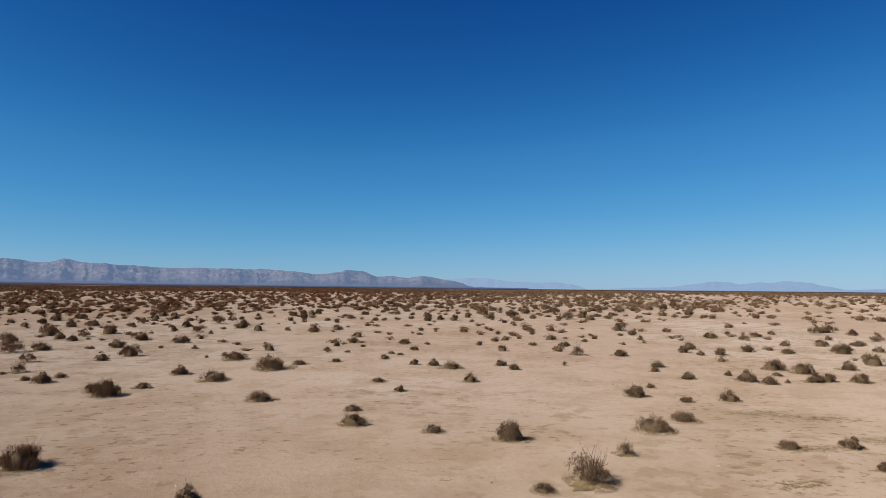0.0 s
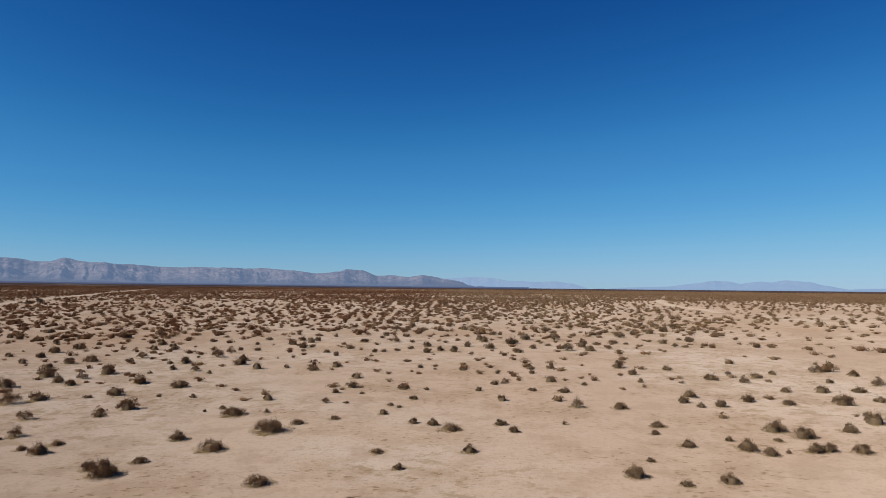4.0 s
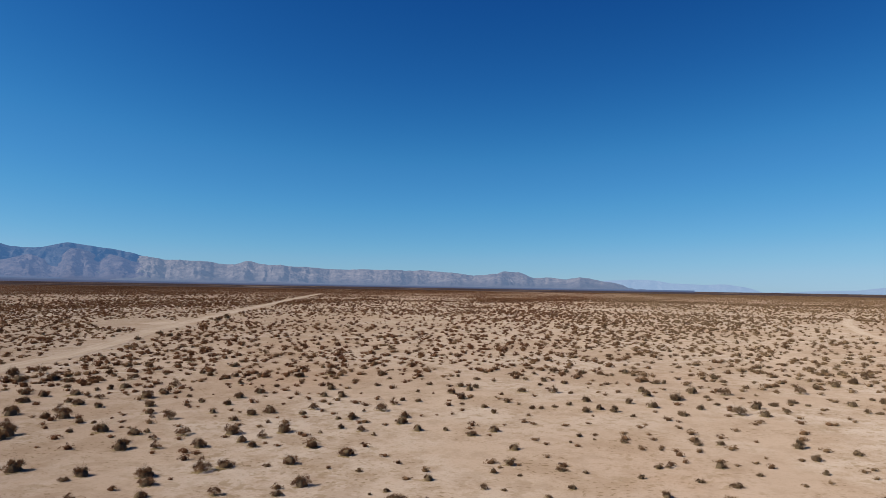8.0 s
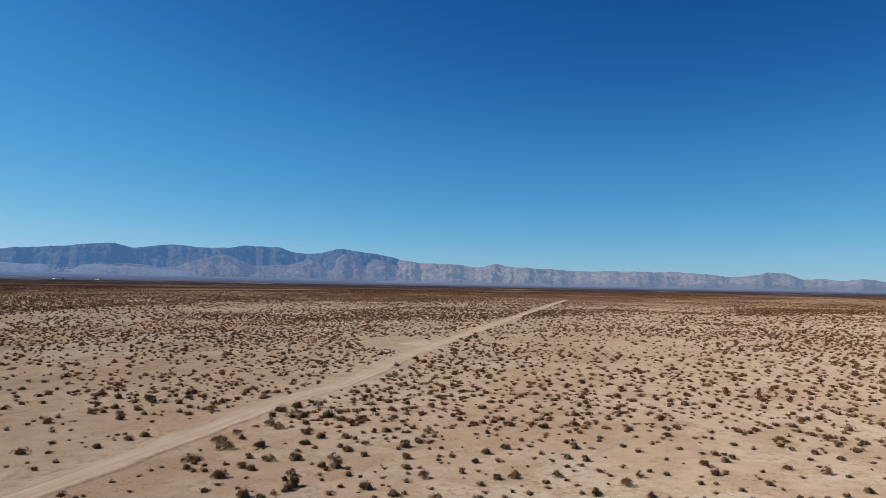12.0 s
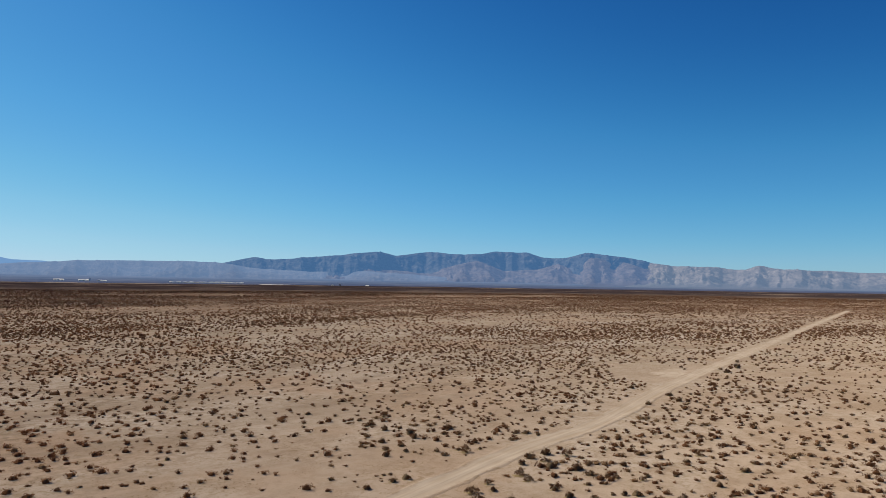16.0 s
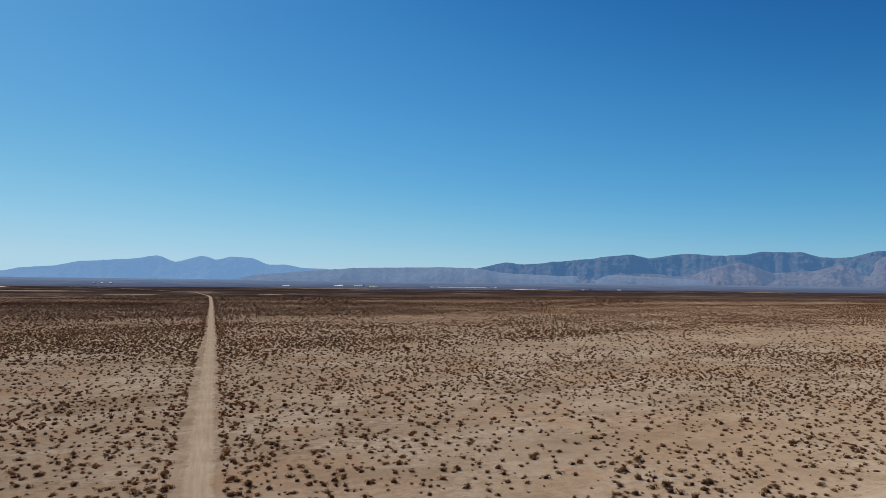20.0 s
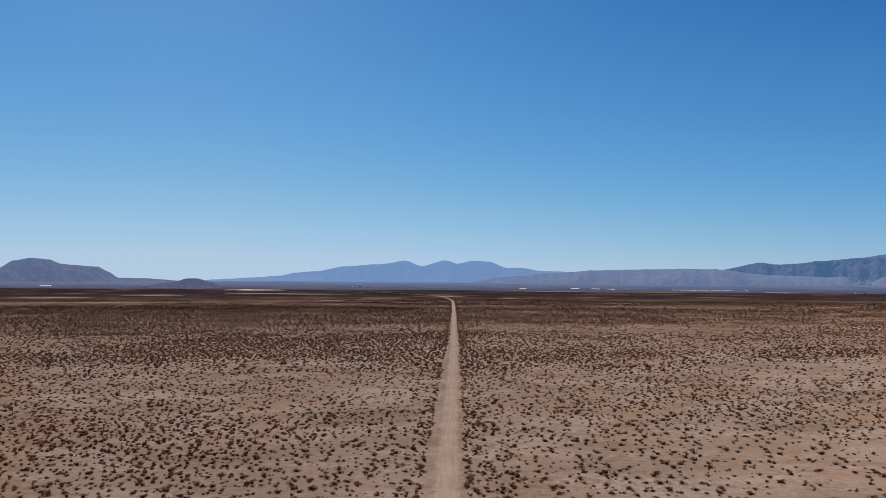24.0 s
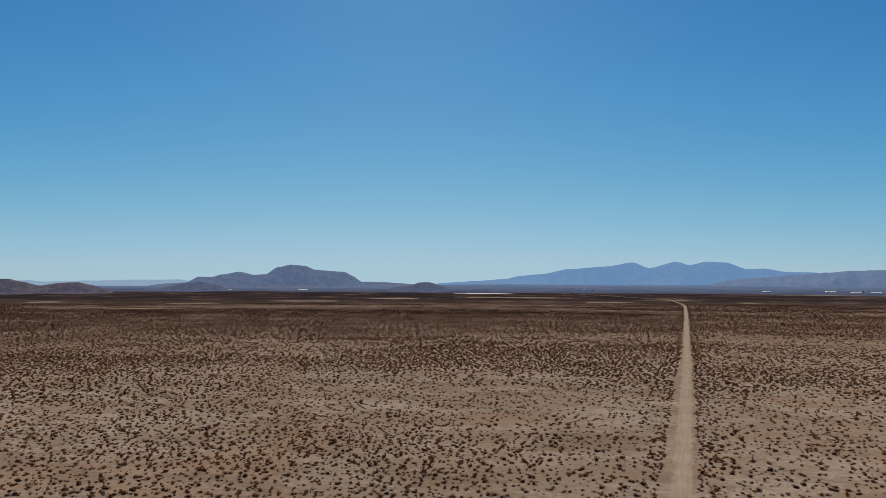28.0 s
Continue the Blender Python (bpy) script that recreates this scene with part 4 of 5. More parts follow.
shrubs_l = [(-51, 79.7, 1.08), (-79, 53, 1.24), (-82.1, 48.5, 0.93), (-74.4, 62.1, 1.26), (-82.7, 52.2, 1.91), (-72.3, 67.1, 1.13), (-81.9, 57.1, 1.14), (-86.8, 52.2, 1.16), (-72.2, 72.1, 0.83), (-81.2, 61.9, 1), (-84.5, 58.1, 1.5), (-75.2, 70.5, 1.68), (-74.2, 71.6, 2.19), (-89.1, 56.6, 2.58), (-83.8, 64.7, 1.55), (-93.3, 56.9, 1.43), (-97.6, 57.2, 1.29), (-97.6, 61.8, 1.51)]
NEAR_SHRUBS = shrubs_a + shrubs_b + shrubs_c + shrubs_d + shrubs_e + shrubs_f + shrubs_g + shrubs_h + shrubs_i + shrubs_j + shrubs_k + shrubs_l


# the nearest shrubs' habits in order of distance: f rounded and full, t upright, l low and spreading
HABITS = "flttffflllfflllfffffflffllfffflfffffl"


def shrub(x, y, wide, rng, habit, near):
    if not habit:
        habit = "fffffffffttlll"[rng.randint(14)]
    kinds = {"f": (PLAIN_FULL, FULL), "t": (PLAIN_TALL, TALL), "l": (PLAIN_LOW, LOW)}[habit][near]
    kind = kinds[rng.randint(len(kinds))]
    label = {"f": "rounded grey-brown twiggy shrub on bare sand", "t": "upright straggly grey-olive desert shrub on sand", "l": "low spreading half-dead brown desert shrub"}[habit]
    if wide < 0.5:
        label = "small dry twiggy desert shrub on sand"
    ob = new("desert_shrub")
    ob.empty_display_size = 0.2
    s = wide * (0.98 + 0.1 * rng.rand())
    ob.matrix_basis = Matrix.Translation((x, y, float(height(x, y)))) @ Matrix.Rotation(rng.rand() * 6.28, 4, "Z") @ Matrix.Diagonal((s, s * (0.85 + 0.3 * rng.rand()), s * (1.15 + 0.4 * rng.rand()), 1))
    for name, me in kind:
        piece = new(name, me)
        piece.parent = ob
        if name == "dry_litter":
            tagged(piece, kind="stuff")
    return tagged(ob, label, "shrub", "desert shrubs")


# larger shrubs by the crossing and along the road
LARGE_SHRUBS = [(-80.9, 116.1, 1.5), (-93.3, 156.6, 1.8), (-96.8, 167.2, 1.9), (-91.6, 118.3, 1.5), (-77.4, 104.8, 1.4), (-76.1, 112.2, 1.3), (-104.2, 180, 1.3), (-91.6, 25.8, 1.0), (-129, 7.5, 1.4), (-104.7, 2.3, 1.4), (-101.9, 5, 1.1), (-153.7, 8.3, 1.4)]


def near_shrubs():
    rng = np.random.RandomState(5)
    for n, (x, y, wide) in enumerate(NEAR_SHRUBS):
        shrub(x, y, min(wide, 1.5), rng, HABITS[n : n + 1], math.hypot(x, y) < 38)
    for x, y, wide in LARGE_SHRUBS:
        shrub(x, y, wide, rng, "f", False)


near_shrubs()

# ---- the scrub plain ----


def line_distance(x, y, points):
    best = np.full(np.shape(x), 1e9)
    for (ax, ay), (bx, by) in zip(points[:-1], points[1:]):
        dx, dy = bx - ax, by - ay
        k = np.clip(((x - ax) * dx + (y - ay) * dy) / (dx * dx + dy * dy), 0, 1)
        best = np.minimum(best, np.hypot(x - ax - k * dx, y - ay - k * dy))
    return best


def clear_of_tracks(x, y):
    ok = line_distance(x, y, LONG_ROAD) > 2.3 + 1.9 * value_noise(x, y, 6, 91)
    ok &= (y > -0.03 * np.abs(x) - 1.7) | (line_distance(x, y, LONG_ROAD) > 2.6 + 4.5 * value_noise(x, y, 9, 94)) | (x < -420)
    ok &= line_distance(x, y, CROSS_ROAD) > 2.4 + 1.8 * value_noise(x, y, 6, 92)
    ok &= line_distance(x, y, SIDE_ROAD) > 1.5
    ok &= line_distance(x, y, SPUR) > 2.8
    return ok & (line_distance(x, y, [(-112, 150), (-97, 136)]) > 7 + 4 * value_noise(x, y, 5, 93))


def set_by_hand(x, y):
    """The ground whose shrubs are placed one by one."""
    r, b = np.hypot(x, y), bearing(x, y)
    return (r < 9) | ((b < -20) & (r < 50)) | ((b >= -20) & (b < 45) & (r < 76)) | ((b >= 45) & (b < 61) & (r < 94))


def plenty(x, y):
    """Shrubs a square metre: thick and thin stretches, thicker along the road's left shoulder."""
    n = layered(x, y * (1 - 0.55 * smooth(40, 80, bearing(x, y))), 60.0, 81, 4, 0.6)
    m = layered(x, y, 14.0, 85, 3)
    d = 0.045 + 0.11 * smooth(0.34, 0.66, n) * (0.55 + 0.9 * smooth(0.3, 0.7, m))
    b = bearing(x, y)
    even = 0.09 + 0.05 * smooth(0.35, 0.65, m)
    d = d + (even - d) * 0.4 * smooth(50, 75, b)
    d = d * (1.05 + 0.28 * smooth(30, 55, b) + 0.97 * smooth(62, 85, b))
    d = d * (1 + 0.7 * smooth(58, 85, np.hypot(x, y)) * (1 - smooth(35, 60, b)) - 0.14 * smooth(70, 90, b))
    far = smooth(150, 400, np.hypot(x, y))
    d = d * (1 - far + far * (0.42 + 0.9 * smooth(0.36, 0.6, layered(x + 900, y * 0.45, 150.0, 83, 4, 0.6))))
    r = np.hypot(x, y)
    d = d * (1 - 0.45 * smooth(330, 520, r) * (1 - smooth(72, 98, b)) - 0.3 * smooth(170, 300, r) * smooth(60, 75, b) * (1 - smooth(600, 800, r)))
    d = d * (1 + 0.55 * smooth(300, 480, r) * smooth(88, 106, b)) * (1 - smooth(800, 1500, r))
    verge = line_distance(x, y, LONG_ROAD)
    return d * np.where(verge < 9, 1.8, 1.0)


def sparse(x, y):
    """The far brush, in streaks that die out with distance."""
    r = np.hypot(x, y)
    return 0.038 * smooth(0.36, 0.6, layered(x, (y + 500) * 0.45, 200.0, 87, 4, 0.6)) * smooth(950, 1250, r) * (1 - 0.7 * smooth(1500, 1950, r))


def scatter(rng, near, far, most, density, low=-40.0, high=152.0):
    """Places in a sector, one to a jittered cell, thinned to the density."""
    cell = 1 / math.sqrt(most)
    n = int(far / cell) + 1
    i, j = np.meshgrid(np.arange(-n, n + 1), np.arange(-n, n + 1), indexing="ij")
    i, j = i.ravel(), j.ravel()
    x, y = (i + 1.6 * rng.rand(len(i))) * cell, (j + 1.6 * rng.rand(len(j))) * cell
    r, b = np.hypot(x, y), bearing(x, y)
    keep = (r >= near) & (r < far) & (b > low) & (b < high)
    x, y = x[keep], y[keep]
    keep = (rng.rand(len(x)) * most < density(x, y)) & clear_of_tracks(x, y)
    return x[keep], y[keep]


def strewn(name, shapes, x, y, wide, tall, rng, material, label, category):
    """Copies of some shapes over the ground, joined into one mesh."""
    which = rng.randint(len(shapes), size=len(x))
    turn = rng.rand(len(x)) * 2 * np.pi
    z = height(x, y)
    parts = []
    for k, shape in enumerate(shapes):
        i = np.nonzero(which == k)[0]
        c, s = np.cos(turn[i])[:, None], np.sin(turn[i])[:, None]
        px, py, pz = shape.T
        parts.append(np.stack([x[i, None] + wide[i, None] * (px * c - py * s), y[i, None] + wide[i, None] * (px * s + py * c), z[i, None] + tall[i, None] * pz], -1).reshape(-1, 3))
    verts = np.concatenate(parts)
    return tagged(make(name, quick_mesh(name, verts, tri_faces(verts)), material), label, category, kind="stuff")


def core(rng, sides, rings=((0.36, -0.03), (0.40, 0.14), (0.22, 0.33)), top=0.38):
    """The dense heart of a far shrub: an uneven mound, longer than wide, with a broad top."""
    a = np.linspace(0, 2 * np.pi, sides, endpoint=False) + rng.rand()
    long = 1.0 + 0.3 * rng.rand()
    edge = 0.65 + 0.7 * rng.rand(sides)
    loops = [np.stack([np.cos(a) * r * edge * long, np.sin(a) * r * edge, z * (0.8 + 0.4 * rng.rand(sides)) - 0.02], -1) for r, z in rings]
    cap = loops[-1].mean(0) + [0, 0, top - rings[-1][1]]
    tris = []
    for low, high in zip(loops, loops[1:]):
        side, far = np.roll(low, -1, 0), np.roll(high, -1, 0)
        tris += [np.stack([low, side, high], 1), np.stack([side, far, high], 1)]
    tris.append(np.stack([loops[-1], np.roll(loops[-1], -1, 0), np.broadcast_to(cap, loops[-1].shape)], 1))
    return np.concatenate(tris).reshape(-1, 3)


def far_shape(seed, count, length, width, sides, **shape):
    rng = np.random.RandomState(seed)
    return np.concatenate([core(rng, sides, **shape), blades(rng, count, length, width, 8, 0.62) * [1.1, 1.1, 0.95]])


# small shrubs between the larger ones
extra_a = [(-10.1, 40.1, 0.77), (-4.9, 42.7, 0.44), (-2.3, 43.1, 0.8), (3.4, 44.3, 0.6), (-18.8, 40.5, 0.91), (-13.4, 42.8, 0.68), (4.1, 44.8, 0.61), (5.0, 45.6, 0.62), (-16.2, 43.1, 1.12), (8.0, 45.6, 0.47), (7.1, 46.2, 0.87), (-5.6, 46.6, 0.79), (9.2, 46.3, 0.48), (-21.1, 43.4, 0.57), (-19.2, 44.4, 1.12), (3.9, 48.9, 0.5), (1.6, 50.5, 0.86), (3.5, 50.8, 0.61), (6.2, 51.2, 1.11), (-9.5, 51.0, 0.61), (1.5, 52.0, 0.61), (8.1, 52.2, 0.85), (-9.5, 52.0, 0.8), (-2.7, 53.6, 0.72), (13.4, 52.8, 0.83), (-1.0, 54.6, 0.55), (-23.4, 49.4, 0.92), (3.2, 55.1, 0.47), (-12.9, 54.9, 0.38), (-24.8, 50.8, 0.42), (-11.8, 55.5, 0.48), (11.3, 57.2, 0.79)]
extra_b = [(11.8, 57.9, 0.8), (14.8, 58.4, 0.92), (4.3, 60.3, 0.51), (-19.7, 60.3, 0.75), (-9.5, 64.0, 0.39), (-6.1, 65.4, 0.62), (-22.1, 62.7, 0.45), (-27.7, 60.7, 0.9), (0.3, 67.6, 0.64), (1.5, 69.5, 0.71), (5.9, 72.2, 0.74), (-0.1, 73.4, 0.75), (-19.8, 71.2, 0.63), (0.5, 74.3, 1), (-30.5, 68.0, 1.1), (9.6, 74.1, 0.76), (-29.5, 69.1, 0.51), (-18.8, 72.8, 0.51), (-1.0, 76.2, 0.77), (14.0, 75.2, 1), (-29.0, 70.9, 0.65)]
EXTRA_SHRUBS = extra_a + extra_b


def low_fill(rng):
    """Small shrubs between those that are set one by one."""
    x, y = scatter(rng, 30, 96, 0.25, lambda x, y: 0.13 * smooth(30, 52, np.hypot(x, y)) * (0.5 + smooth(0.35, 0.65, layered(x, y, 16.0, 185, 3))), -34, 62)
    keep = set_by_hand(x, y)
    x, y = x[keep], y[keep]
    set_x, set_y = np.array([p[0] for p in NEAR_SHRUBS + EXTRA_SHRUBS]), np.array([p[1] for p in NEAR_SHRUBS + EXTRA_SHRUBS])
    free = np.hypot(x[:, None] - set_x, y[:, None] - set_y).min(1) > 0.9
    x, y = x[free], y[free]
    return x, y, 0.36 + 0.7 * rng.beta(1.6, 2.2, len(x))


def verge(rng):
    """Larger shrubs that follow both shoulders of the long road."""
    x, y, wide = [], [], []
    for way, out, gap in ((-1, 4.6, 1.7), (1, 3.6, 2.6)):
        at = -92.0
        while at > -620:
            at -= gap * (0.3 + 1.4 * rng.rand()) * (1 + abs(at) / 500)
            if value_noise(at, way * 50.0, 14.0, 131) < 0.28:
                continue
            line = np.interp(-at, [-p[0] for p in LONG_ROAD], [p[1] for p in LONG_ROAD])
            x, y = x + [at], y + [line + way * (out + 1.6 * rng.rand() ** 2)]
            wide.append(0.8 + 1.0 * rng.beta(1.6, 2.2))
    return np.array(x), np.array(y), np.array(wide)


def scrub():
    rng = np.random.RandomState(9)
    extra = [np.array(v) for v in zip(*EXTRA_SHRUBS)]
    extra = [np.concatenate(v) for v in zip(extra, low_fill(rng), verge(rng))]
    for name, near, far, most, shapes, label in (
        ("scrub", 45, 150, 0.42, [far_shape(300 + n, 170, 0.085, 0.042, 7, rings=((0.20, -0.03), (0.22, 0.12), (0.13, 0.24)), top=0.28) for n in range(16)], "scattered dark olive-brown desert shrubs on pale sand"),
        ("middle_scrub", 150, 300, 0.36, [far_shape(330 + n, 44, 0.14, 0.085, 6, rings=((0.22, -0.03), (0.25, 0.13), (0.14, 0.28)), top=0.32) for n in range(16)], "scattered brown desert shrubs across the plain"),
        ("distant_scrub", 300, 600, 0.22, [far_shape(360 + n, 7, 0.22, 0.2, 4, rings=((0.34, -0.02), (0.22, 0.30)), top=0.36) for n in range(12)], "dark brown scrub across the distant plain"),
        ("remote_scrub", 600, 1500, 0.11, [core(np.random.RandomState(390 + n), 4, ((0.42, -0.02), (0.24, 0.34)), 0.36) for n in range(8)], "dark brown scrub far out on the plain"),
        ("horizon_scrub", 1000, 1950, 0.05, [core(np.random.RandomState(460 + n), 3, ((0.42, -0.02), (0.22, 0.36)), 0.38) for n in range(6)], "dark brown brush on the far plain"),
    ):
        x, y = scatter(rng, near, far, most, plenty if near < 1000 else sparse)
        free = ~set_by_hand(x, y)
        x, y = x[free], y[free]
        wide = (0.34 + 1.35 * rng.beta(1.6, 2.8, len(x))) * (1.08 + 0.22 * smooth(45, 80, bearing(x, y)))
        if near == 45:
            x, y, wide = np.r_[x, extra[0]], np.r_[y, extra[1]], np.r_[wide, extra[2]]
        if near > 250:
            wide = wide * (1.2 if near < 1000 else 1.9)
        strewn(name, shapes, x, y, wide, wide * (0.72 + 0.45 * rng.rand(len(x))), rng, SCRUB, label, "scrub")


scrub()


def litter():
    """Low dry tufts, flat mats and stones between the shrubs."""
    rng = np.random.RandomState(19)
    tufts = []
    for n in range(6):
        r = np.random.RandomState(400 + n)
        k = r.rand(16, 1) * 2 * np.pi
        at = np.concatenate([np.cos(k), np.sin(k)], 1) * np.sqrt(r.rand(16, 1)) * 0.5
        at = np.concatenate([at, np.zeros((16, 1))], 1)
        lead = np.concatenate([r.normal(size=(16, 2)) * 0.3, 0.02 + 0.08 * r.rand(16, 1)], 1)
        turn = np.concatenate([-lead[:, 1:2], lead[:, :1], np.zeros((16, 1))], 1) * 0.3
        tufts.append(np.stack([at - turn, at + turn, at + lead], 1).reshape(-1, 3))
    x, y = scatter(rng, 10, 75, 1.6, lambda x, y: 0.06 + 1.1 * smooth(0.5, 0.75, layered(x, y, 9.0, 95, 4)), -38, 64)
    for px, py, long, deep in ((9.6, 21.2, 0.8, 0.4), (11.0, 20.5, 0.7, 0.35), (6.8, 13.6, 0.45, 0.25), (10.9, 17.5, 0.5, 0.3), (8.7, 16.4, 0.4, 0.25)):
        n = int(900 * long * deep) + 60
        x, y = np.r_[x, px + long * rng.normal(size=n) * 0.8], np.r_[y, py + deep * rng.normal(size=n) * 0.8]
    wide = 0.04 + 0.09 * rng.rand(len(x)) ** 2
    strewn("dry_tufts", tufts, x, y, wide, wide * 0.5, rng, STRAW, "small flat tufts of dry brown grass", "dry grass")
    rocks = []
    for n in range(5):
        r = np.random.RandomState(420 + n)
        a = np.linspace(0, 2 * np.pi, 6, endpoint=False)
        low = np.stack([np.cos(a), np.sin(a), np.zeros(6)], -1) * (0.4 + 0.2 * r.rand(6))[:, None]
        top = low * 0.55 + [0, 0, 0.35]
        rocks.append(np.concatenate([np.stack([low, np.roll(low, -1, 0), top], 1), np.stack([np.roll(low, -1, 0), np.roll(top, -1, 0), top], 1), np.stack([top, np.roll(top, -1, 0), np.broadcast_to(top.mean(0) + [0, 0, 0.08], top.shape)], 1)]).reshape(-1, 3))
    x, y = scatter(rng, 10, 45, 1.2, lambda x, y: 0.35 + 0 * x, -38, 50)
    wide = 0.015 + 0.05 * rng.rand(len(x)) ** 5
    strewn("pebbles", rocks, x, y, wide, wide, rng, STONE, "small pale stones lying on the sand", "stones")


litter()

# ---- far out on the plain ----


def polar(b, r):
    return -r * math.sin(radians(b)), r * math.cos(radians(b))


def flat_strip(name, b, r, half_wide, half_deep, material, label):
    x, y = polar(b, r)
    return bare_patch(name, x, y, half_wide, half_deep, b, material, label, 0.8)


flat_strip("salt_pan_1", 107.8, 2950, 150, 75, PAN, "white salt crust on the valley floor")
flat_strip("clay_pan_1", 106.5, 2430, 200, 45, TAN, "pale clay strip on the dark plain")
flat_strip("clay_pan_2", 87.5, 1975, 40, 55, TAN, "pale bare clay patch in dark scrub")
flat_strip("clay_pan_3", 92.3, 2150, 60, 50, TAN, "pale bare clay patch beside the road")
flat_strip("clay_pan_4", 101.5, 1610, 45, 28, TAN, "thin tan clay streak in dark scrub")
flat_strip("clay_pan_5", 130.5, 1790, 75, 40, TAN, "long tan clay streak in dark scrub")
flat_strip("clay_pan_6", 122.3, 2000, 120, 45, TAN, "long tan clay streak across the plain")
flat_strip("clay_pan_7", 115.5, 2240, 110, 50, TAN, "thin tan clay streak across the plain")
flat_strip("clay_pan_8", 141, 2020, 60, 55, TAN, "pale clay patch below dark hills")
flat_strip("clay_pan_9", 97.4, 1900, 85, 50, TAN, "pale clay patch in dark scrub")
flat_strip("salt_pan_2", 78.5, 2960, 620, 30, TAN, "thin pale clay strip on the valley floor")
flat_strip("salt_pan_3", 48.5, 2930, 110, 60, TAN, "pale wash below the foothills")
flat_strip("clay_pan_10", 27, 2450, 110, 60, TAN, "pale clay strip on the dark plain")
flat_strip("clay_pan_11", 21.5, 1640, 50, 30, TAN, "tan clay streak in dark scrub")
flat_strip("salt_pan_5", 77.3, 3085, 250, 16, PAN, "thin white salt line beside low hangars")
flat_strip("clay_pan_12", 118.5, 1500, 170, 14, TAN, "thin pale wash across the scrub")
flat_strip("clay_pan_13", 134, 1420, 150, 14, TAN, "thin pale wash in dark scrub")
flat_strip("salt_pan_4", 68, 3080, 330, 40, PAN, "thin white salt line on the valley floor")


def box_mesh(name, sx, sy, sz, bevel=0.0):
    bm = bmesh.new()
    bmesh.ops.create_cube(bm, size=1.0, matrix=Matrix.Translation((0, 0, sz / 2)) @ Matrix.Diagonal((sx, sy, sz, 1)))
    if bevel:
        bmesh.ops.bevel(bm, geom=bm.edges[:], offset=bevel, segments=2, affect="EDGES")
    me = bpy.data.meshes.new(name)
    bm.to_mesh(me)
    bm.free()
    return me


def gable_mesh(name, sx, sy, low, top):
    """A pitched roof with eaves, from the wall's head to the ridge."""
    x, y = sx / 2 + 0.6, sy / 2 + 0.6
    verts = [(-x, -y, low), (x, -y, low), (x, y, low), (-x, y, low), (-x, 0, top), (x, 0, top)]
    me = bpy.data.meshes.new(name)
    me.from_pydata(verts, [], [(0, 1, 5, 4), (2, 3, 4, 5), (1, 2, 5), (3, 0, 4), (3, 2, 1, 0)])
    return me


def building(name, b, r, long, deep, tall, label, doors=2):
    x, y = polar(b, r)
    ob = new(name)
    ob.matrix_basis = Matrix.Translation((x, y, float(fan_height(x, y)) + 1.0)) @ Matrix.Rotation(radians(b), 4, "Z")
    wall = tall * 0.45
    make("wall", box_mesh("wall", long, deep, wall + 0.4), WHITE, ob).location = (0, 0, -0.4)
    make("roof", gable_mesh("roof", long, deep, wall, tall), ROOF, ob)
    for k in range(doors):
        make("door", box_mesh("door", long * 0.1, 0.3, wall * 0.8), ROOF if tall > 6 else DARK, ob).location = (long * ((k + 0.5) / doors - 0.5), -deep / 2 - 0.1, 0)
    return tagged(ob, label, "building", "valley buildings")


building("hangar", 86.2, 3240, 30, 16, 5, "white sheet-metal hangar on the valley floor")
building("hangar", 82.0, 3270, 38, 20, 6, "large white sheet-metal hangar on the valley floor", 3)
building("hangar", 80.4, 3260, 42, 18, 4.5, "long low white hangar on the valley floor", 3)
building("hangar", 79.2, 3250, 36, 14, 4, "low white sheet-metal shed on the valley floor")
building("tower", 80.0, 3225, 4, 4, 11, "white control tower beside low hangars", 1)
building("shed", 61.5, 3000, 9, 7, 9, "small white block building on the valley floor", 1)
building("shed", 59.3, 3000, 14, 7, 4, "small low white shed on the valley floor", 1)
building("shed", 62.1, 3010, 8, 6, 3, "small low white shed on the valley floor", 1)
building("shed", 128.2, 3300, 20, 9, 4, "low white shed below the dark butte", 1)
building("shed", 122.5, 3320, 40, 9, 4, "long low white shed below the dark butte", 2)


def far_trailers():
    """The row of small white units along the valley floor."""
    rng = np.random.RandomState(77)
    body, roof, step = box_mesh("body", 9, 4.6, 2.2, 0.3), gable_mesh("roof", 9, 4.6, 1.9, 4.0), box_mesh("step", 1.4, 1.0, 0.5)
    for me, material in ((body, WHITE), (roof, ROOF), (step, DARK)):
        me.materials.append(material)
    for k in range(46):
        b, r = 69.1 + 5.4 * (k + rng.rand() * 0.8) / 46, 3130 + 60 * rng.rand()
        x, y = polar(b, r)
        ob = new("trailer")
        size = 0.7 + 0.7 * rng.rand()
        ob.matrix_basis = Matrix.Translation((x, y, float(fan_height(x, y)) + 1.1)) @ Matrix.Rotation(radians(b + 50 * rng.rand() - 25), 4, "Z") @ Matrix.Scale(size, 4)
        for name, me, at in (("body", body, (0, 0, -0.3)), ("roof", roof, (0, 0, 0)), ("step", step, (1.5, -1.9, -0.3))):
            piece = new(name, me)
            piece.parent, piece.location = ob, at
        tagged(ob, "white trailer parked in a long row", "trailer", "row of white trailers")


far_trailers()


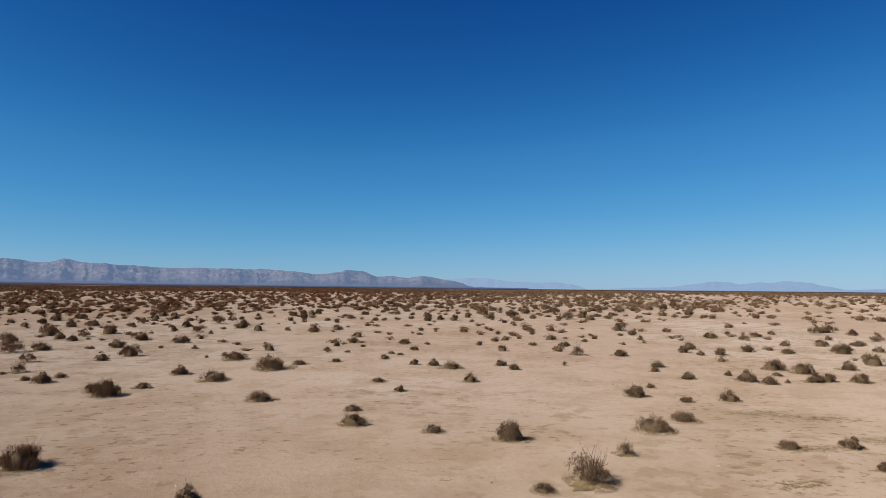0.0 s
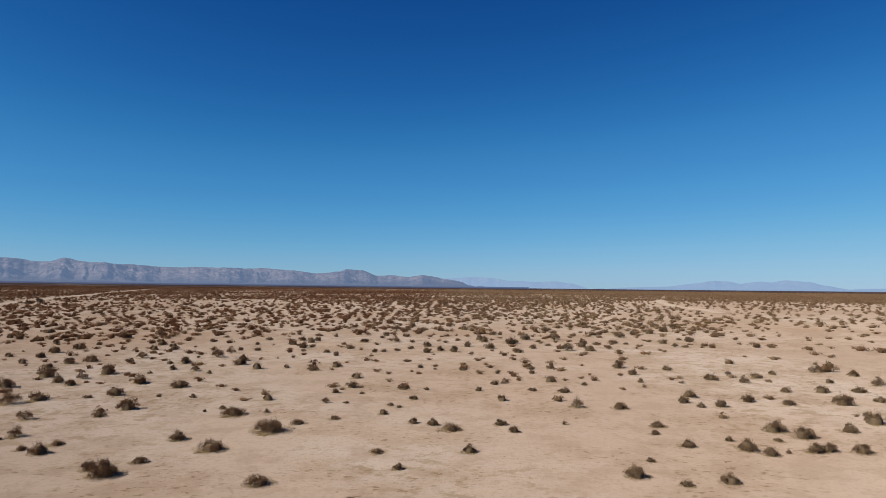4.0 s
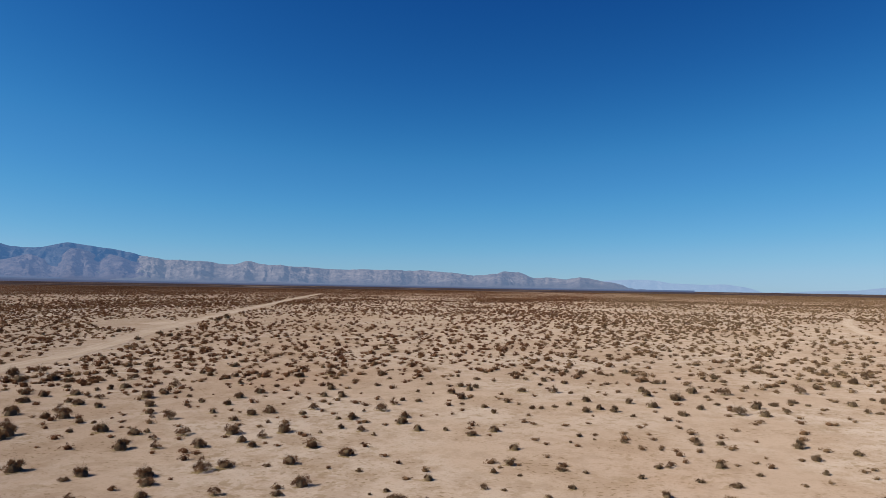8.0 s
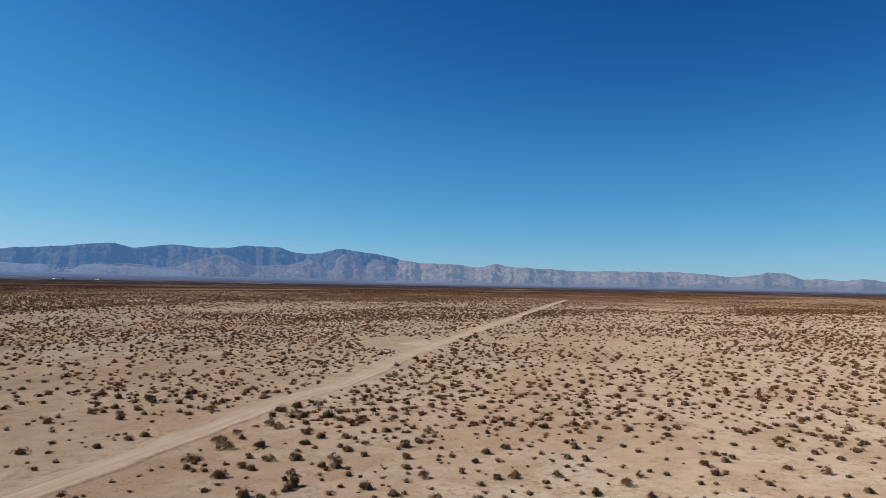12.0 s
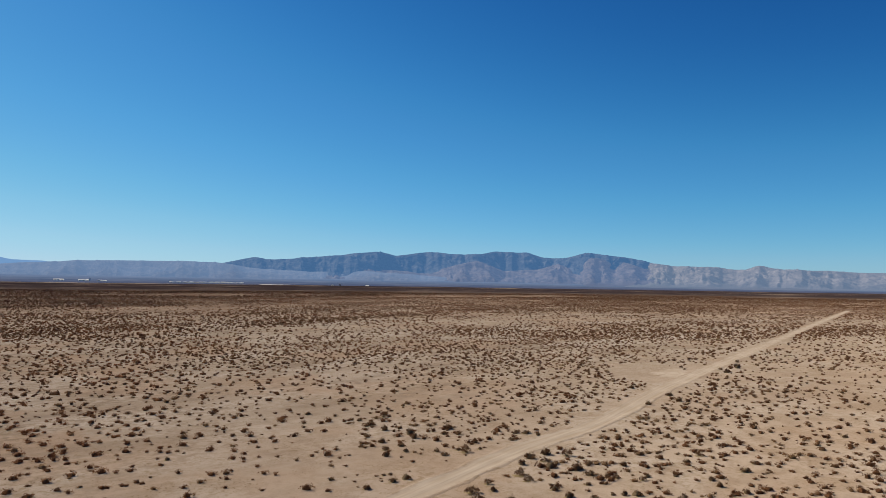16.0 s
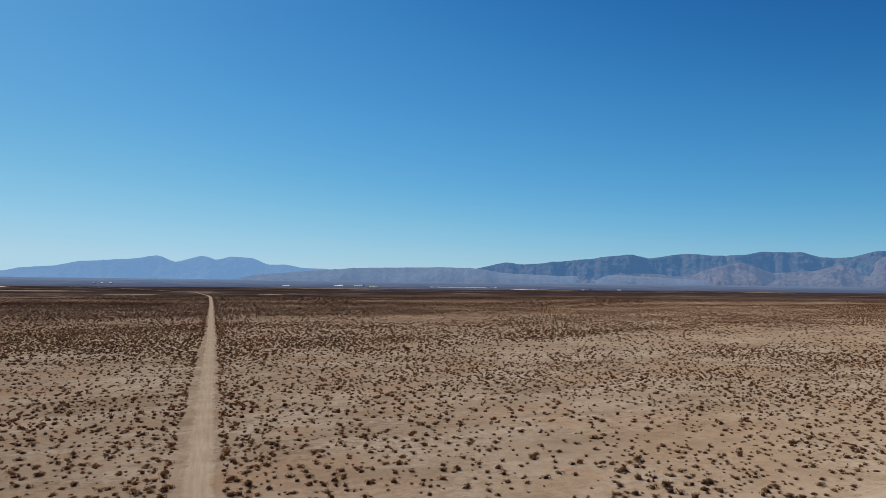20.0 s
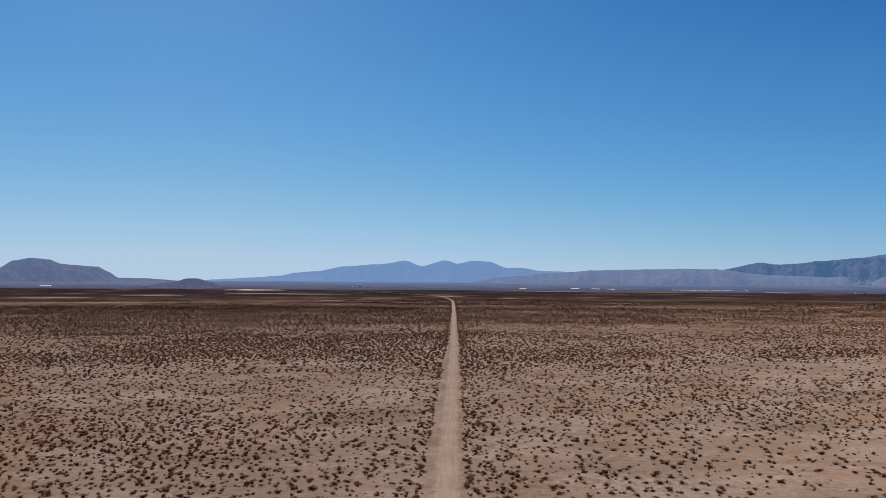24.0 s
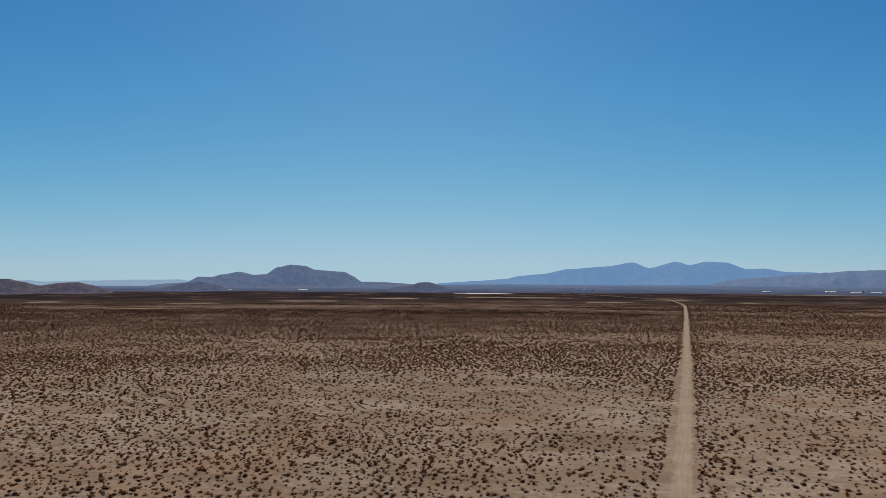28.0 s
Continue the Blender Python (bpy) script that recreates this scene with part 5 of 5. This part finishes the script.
def dome(b, r, wide):
    x, y = polar(b, r)
    ob = new("storage_dome")
    ob.matrix_basis = Matrix.Translation((x, y, float(fan_height(x, y)) + 1.0))
    a = np.linspace(0, 2 * np.pi, 16, endpoint=False)
    rings = [(1.0, -0.3), (1.0, 0.35), (0.92, 0.6), (0.7, 0.85), (0.38, 1.0), (0.02, 1.06)]
    verts = np.concatenate([np.stack([np.cos(a) * k, np.sin(a) * k, np.full(16, z)], -1) for k, z in rings]) * wide / 2
    make("shell", smooth_shade(quick_mesh("shell", verts, grid_faces(len(rings), 16, True)[:, ::-1])), WHITE, ob)
    make("hatch", box_mesh("hatch", wide * 0.12, wide * 0.12, wide * 0.08, 0.1), DARK, ob).location = (0, 0, wide * 0.51)
    return tagged(ob, "white round storage dome on the plain", "storage dome", "storage domes")


for b in (100.1, 99.6, 99.0):
    dome(b, 3330, 13)


def post_mesh(name, tall, thick):
    """A weathered square post with a split, tapered head."""
    bm = bmesh.new()
    bmesh.ops.create_cone(bm, cap_ends=True, segments=7, radius1=thick, radius2=thick * 0.75, depth=tall, matrix=Matrix.Translation((0, 0, tall / 2)))
    me = bpy.data.meshes.new(name)
    bm.to_mesh(me)
    bm.free()
    return me


def marker_post(x, y, tall, lean, label):
    ob = new("marker_post")
    ob.matrix_basis = Matrix.Translation((x, y, float(height(x, y)) - 0.1)) @ Matrix.Rotation(radians(lean), 4, "Y")
    make("shaft", post_mesh("shaft", tall, 0.09), WOOD, ob)
    make("sign_plate", box_mesh("sign_plate", 0.32, 0.06, 0.4, 0.01), WOOD, ob).location = (0, -0.1, tall - 0.45)
    make("footing", box_mesh("footing", 0.4, 0.4, 0.25, 0.05), STONE, ob)
    return tagged(ob, label, "post", "marker posts")


marker_post(-143.7, 42.6, 1.3, 0, "short dark wooden marker post in the scrub")
marker_post(-195.6, -134.1, 2.3, 2, "dark wooden marker post in the scrub")
marker_post(-167, -91.6, 2.8, -7, "leaning dark wooden post in the scrub")


def joshua_tree(x, y, tall):
    """A trunk, forked limbs and heads of stiff blades."""
    rng = np.random.RandomState(33)
    ob = new("joshua_tree")
    ob.matrix_basis = Matrix.Translation((x, y, float(height(x, y)) - 0.1))
    make("trunk", post_mesh("trunk", tall * 0.55, 0.28), WOOD, ob)
    for k in range(5):
        a, out, up = k * 1.3, 0.7 + 0.5 * rng.rand(), tall * (0.68 + 0.25 * rng.rand())
        tip = Vector((math.cos(a) * out, math.sin(a) * out, up))
        root = Vector((0, 0, tall * (0.35 + 0.18 * rng.rand())))
        limb = make("limb", post_mesh("limb", (tip - root).length, 0.16), WOOD, ob)
        limb.matrix_basis = Matrix.Translation(root) @ (tip - root).to_track_quat("Z", "Y").to_matrix().to_4x4()
        leaf = blades(rng, 90, 0.45, 0.09, 4, 0.8, 1.2, 0.3)
        crown = make("crown", quick_mesh("crown", leaf * 1.5, tri_faces(leaf)), SCRUB, ob)
        crown.location = tip - Vector((0, 0, 0.4))
    return tagged(ob, "lone dark branching desert tree on the plain", "tree")


joshua_tree(-502.3, -606.3, 6.0)
